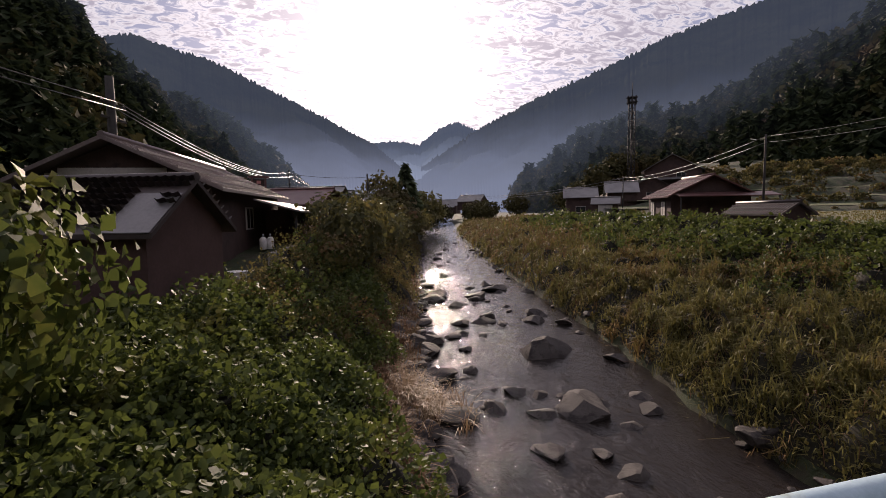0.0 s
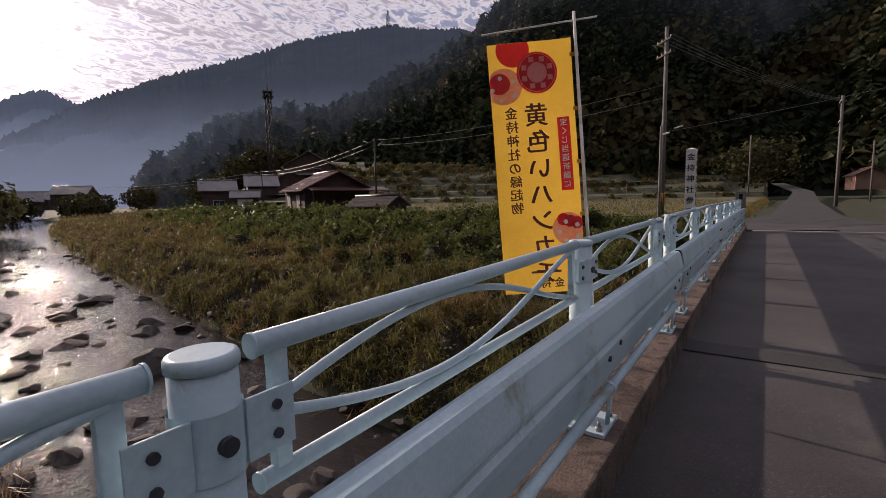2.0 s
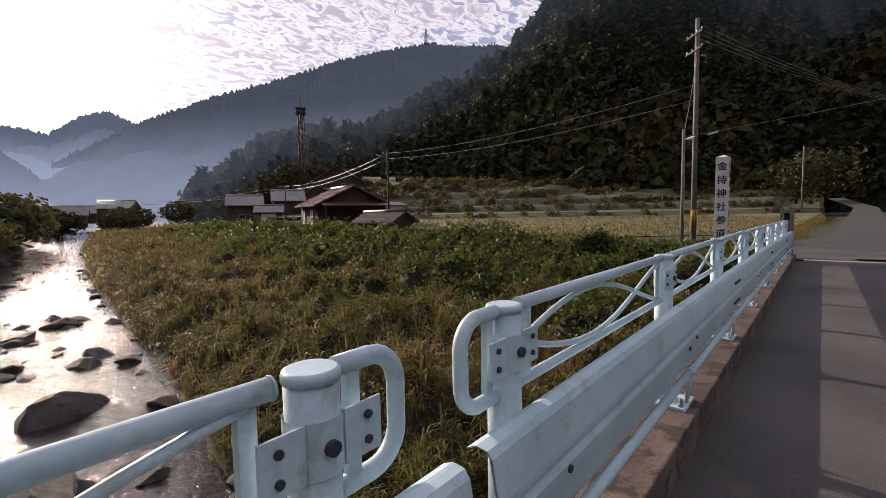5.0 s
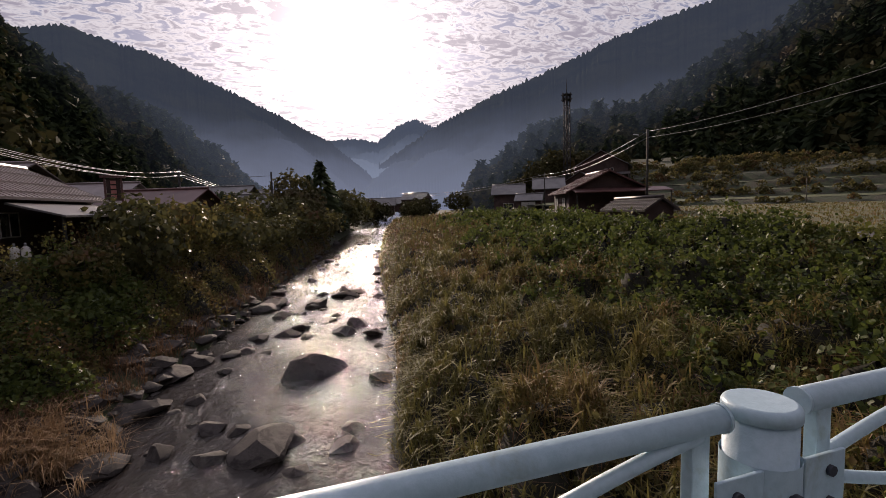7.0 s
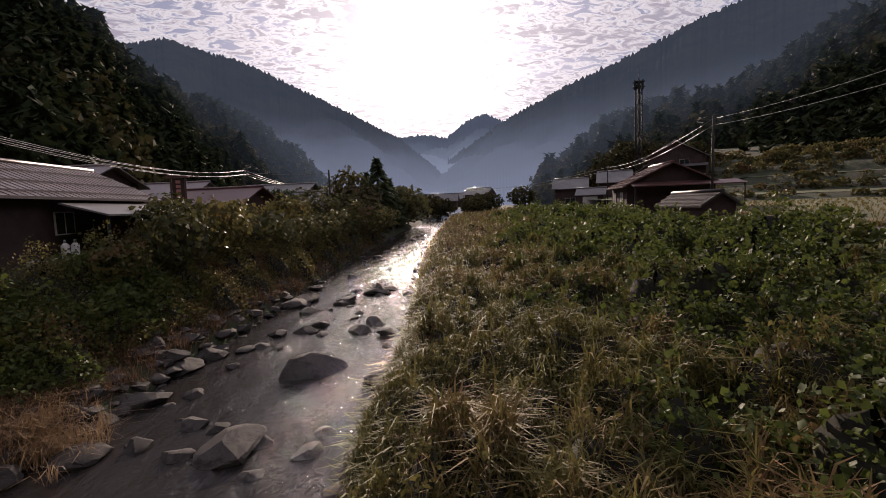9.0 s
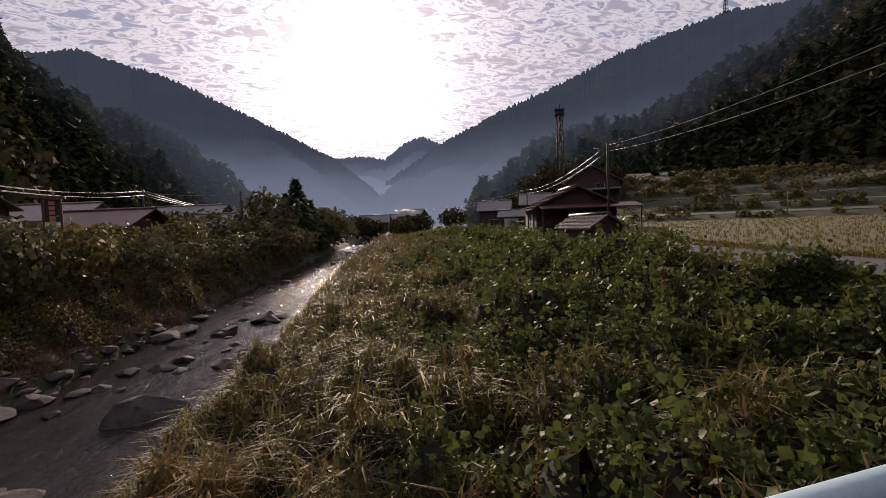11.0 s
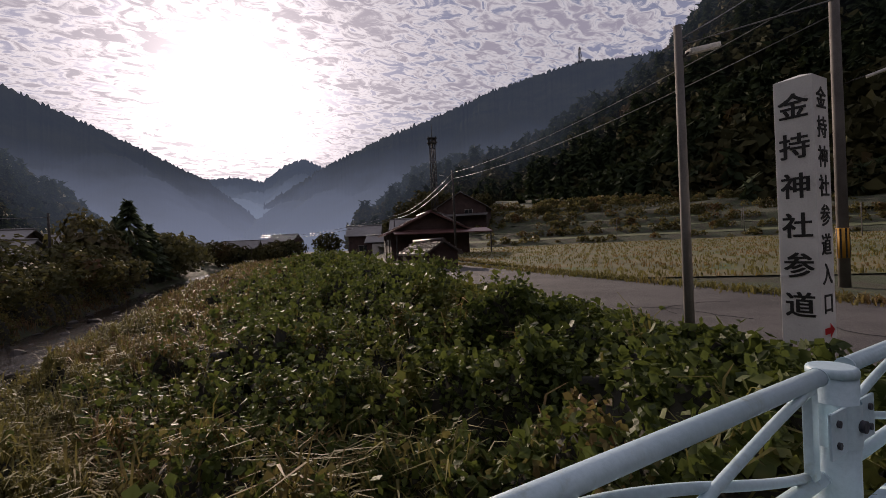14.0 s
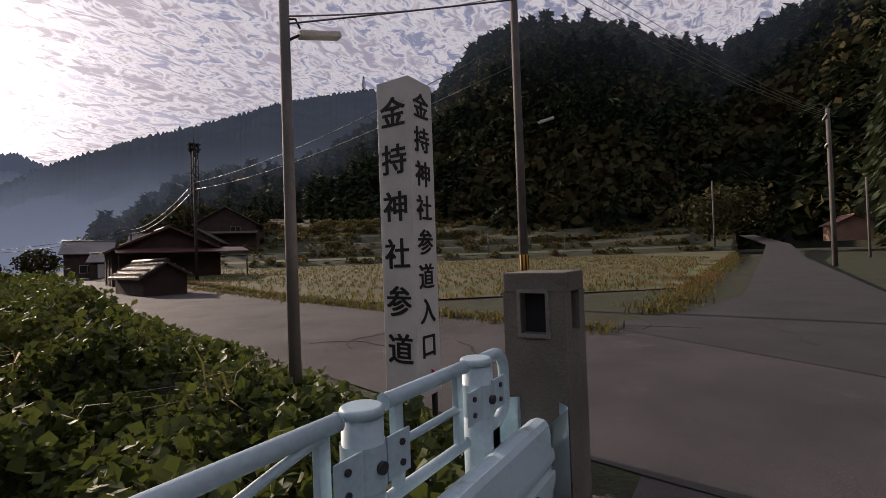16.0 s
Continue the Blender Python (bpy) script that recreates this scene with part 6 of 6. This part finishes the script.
def lattice_tower(name, label, x, y, z0, z1, w0, w1, group="", bar=0.11):
    t = empty(name, label, "tower", group, pose(x, y, 0))
    n = max(6, int((z1 - z0) / 3))
    for sx in (-1, 1):
        for sy in (-1, 1):
            part("leg", tubed([(sx * w0 / 2, sy * w0 / 2, z0), (sx * w1 / 2, sy * w1 / 2, z1)], w0 * bar, 6), M["darkpole"], t)
    for k in range(n):
        za, zb = z0 + (z1 - z0) * k / n, z0 + (z1 - z0) * (k + 1) / n
        wa, wb = w0 + (w1 - w0) * k / n, w0 + (w1 - w0) * (k + 1) / n
        for i in range(4):
            bm = bmesh.new()
            a = i * math.pi / 2 + math.pi / 4
            b = a + math.pi / 2
            ra, rb = wa / 1.414, wb / 1.414
            tube(bm, [(ra * math.cos(a), ra * math.sin(a), za), (rb * math.cos(b), rb * math.sin(b), zb)], w0 * bar * 0.55, 5)
            part("brace", bm, M["darkpole"], t)
            part("girt", tubed([(rb * math.cos(a), rb * math.sin(a), zb), (rb * math.cos(b), rb * math.sin(b), zb)], w0 * bar * 0.55, 5), M["darkpole"], t)
    return t


def towers():
    t = lattice_tower("radio_mast", "dark steel lattice radio mast with antennas", 88.3, 132.3, 5, 37, 1.6, 1.3)
    for z in (35.5, 37):
        part("platform", boxed(-1.3, 1.3, -1.3, 1.3, z, z + 0.25), M["darkpole"], t)
    for k in range(6):
        a = k * math.pi / 3
        part("antenna", boxed(-0.2, 0.2, -0.15, 0.15, 35.0, 37.6, 0.03, pose(1.35 * math.cos(a), 1.35 * math.sin(a), 0, 0, 0, math.degrees(a))), M["darkpole"], t)
    part("spire", tubed([(0, 0, 37), (0, 0, 42)], [0.14, 0.05], 6), M["darkpole"], t)
    t = lattice_tower("power_pylon", "steel power pylon on the mountain crest", 925, 806, 440, 482, 9, 2.5, bar=0.045)
    for z in (466, 473, 480):
        part("crossarm", boxed(-9, 9, -0.4, 0.4, z, z + 0.5, 0, pose(0, 0, 0, 0, 0, 40)), M["darkpole"], t)
    # roadside sign tower over the shop
    s = empty("sign_tower", "red-brown wooden roadside sign tower with panels", "sign", "", pose(-13.1, 46.1, -0.2, 0, 0, 15) @ Matrix.Diagonal((0.62, 0.62, 0.57, 1)))
    for x in (-0.95, 0.95):
        part("leg", boxed(x - 0.13, x + 0.13, -0.13, 0.13, -0.3, 9.0), M["redroof"], s)
    part("crown_board", boxed(-1.5, 1.5, -0.35, 0.35, 9.0, 9.35, 0.03), M["redroof"], s)
    part("panel", boxed(-0.8, 0.8, -0.08, 0.08, 5.6, 8.8), M["brownwall"], s, "dark red sign panel")
    for k in range(4):
        part("character_block", boxed(-0.32, 0.32, -0.10, -0.08, 8.1 - k * 0.72, 8.6 - k * 0.72), M["pink"], s)
    part("panel", boxed(-0.62, 0.62, -0.12, 0.06, 3.2, 5.4), M["white"], s, "white lower sign panel")
    part("character_block", boxed(-0.35, 0.35, -0.14, -0.12, 4.2, 5.1), flat("blue_print", (0.06, 0.12, 0.35)), s, "blue printed square")


towers()


def small_things():
    g = empty("road_guardrail", "white roadside guardrail along the village lane", "guardrail", "", kind="")
    ys = np.arange(44, 104, 4.0)
    for y in ys:
        x = float(road_l(y)) - 0.3
        part("post", tubed([(x, y, -0.4), (x, y, 0.62)], 0.06, 8), M["paint"], g)
    bm = bmesh.new()
    strip(bm, [(float(road_l(y)) - 0.36, y, 0.45) for y in ys], 0.32, 0.04, (1, -0.3, 0))
    part("beam", bm, M["paint"], g)
    # gas bottles and tubs by the farmhouse
    for k, (x, y) in enumerate(((-9.75, 23.1), (-9.45, 23.3))):
        c = empty("gas_bottle", "small pale grey gas bottle standing by the porch", "gas bottle", "gas bottles", pose(x, y, -0.2))
        part("body", tubed([(0, 0, 0), (0, 0, 0.04), (0, 0, 0.5), (0, 0, 0.6)], [0.14, 0.17, 0.17, 0.08], 14), M["white"], c, smooth=True)
        part("valve", tubed([(0, 0, 0.6), (0, 0, 0.75)], 0.05, 10), M["bolt"], c)
    for x, y, w, lab in ((-9.9, 17.4, 0.35, "pale plastic tub beside the hut"), (-10.2, 13.0, 0.16, "white upturned bucket beside the hut")):
        c = empty("tub", lab, "tub", "", pose(x, y, float(ground_z(x, y))))
        bm = tubed([(0, 0, 0), (0, 0, w), (0, 0, w * 1.6)], [w * 0.8, w * 0.9, w], 16)
        part("body", bm, M["white"], c)
        part("rim", tubed([(0, 0, w * 1.55), (0, 0, w * 1.63)], w * 1.06, 16), M["white"], c)
    c = empty("panel_box", "white slatted box beside the round tree", "box", "", pose(-3.6, 56, -0.2, 0, 0, 20))
    part("body", boxed(-0.8, 0.8, -0.4, 0.4, 0, 2.0, 0.02), M["white"], c)
    for k in range(6):
        part("slat", boxed(-0.74 + k * 0.26, -0.64 + k * 0.26, -0.44, -0.40, 0.1, 1.9), M["darkpole"], c)


small_things()


def road_details():
    r = random.Random(3)
    d = empty("road_marks", "thin dark cracks in the worn asphalt", "road", "", kind="structure")
    for k in range(9):
        x, y = r.uniform(17.5, 24), r.uniform(-4, 6)
        pts = [(x, y, ROAD_Z + 0.024)]
        a = r.uniform(-0.6, 0.6) + (0 if k % 2 else 1.5)
        for _ in range(9):
            a += r.uniform(-0.5, 0.5)
            p = pts[-1]
            pts.append((p[0] + 0.3 * math.cos(a), p[1] + 0.3 * math.sin(a), ROAD_Z + 0.024))
        part("crack", strip(bmesh.new(), pts, 0.02, 0.006, (0, 0, 1)), M["hole"], d)
    for k, (x, y, w) in enumerate(((15.75, -0.30, 0.34), (16.05, -0.12, 0.25))):
        rock(x, y, w, ROAD_Z - 0.02, 70 + k, "pale broken stone beside the bridge pillar", 0.8)


road_details()
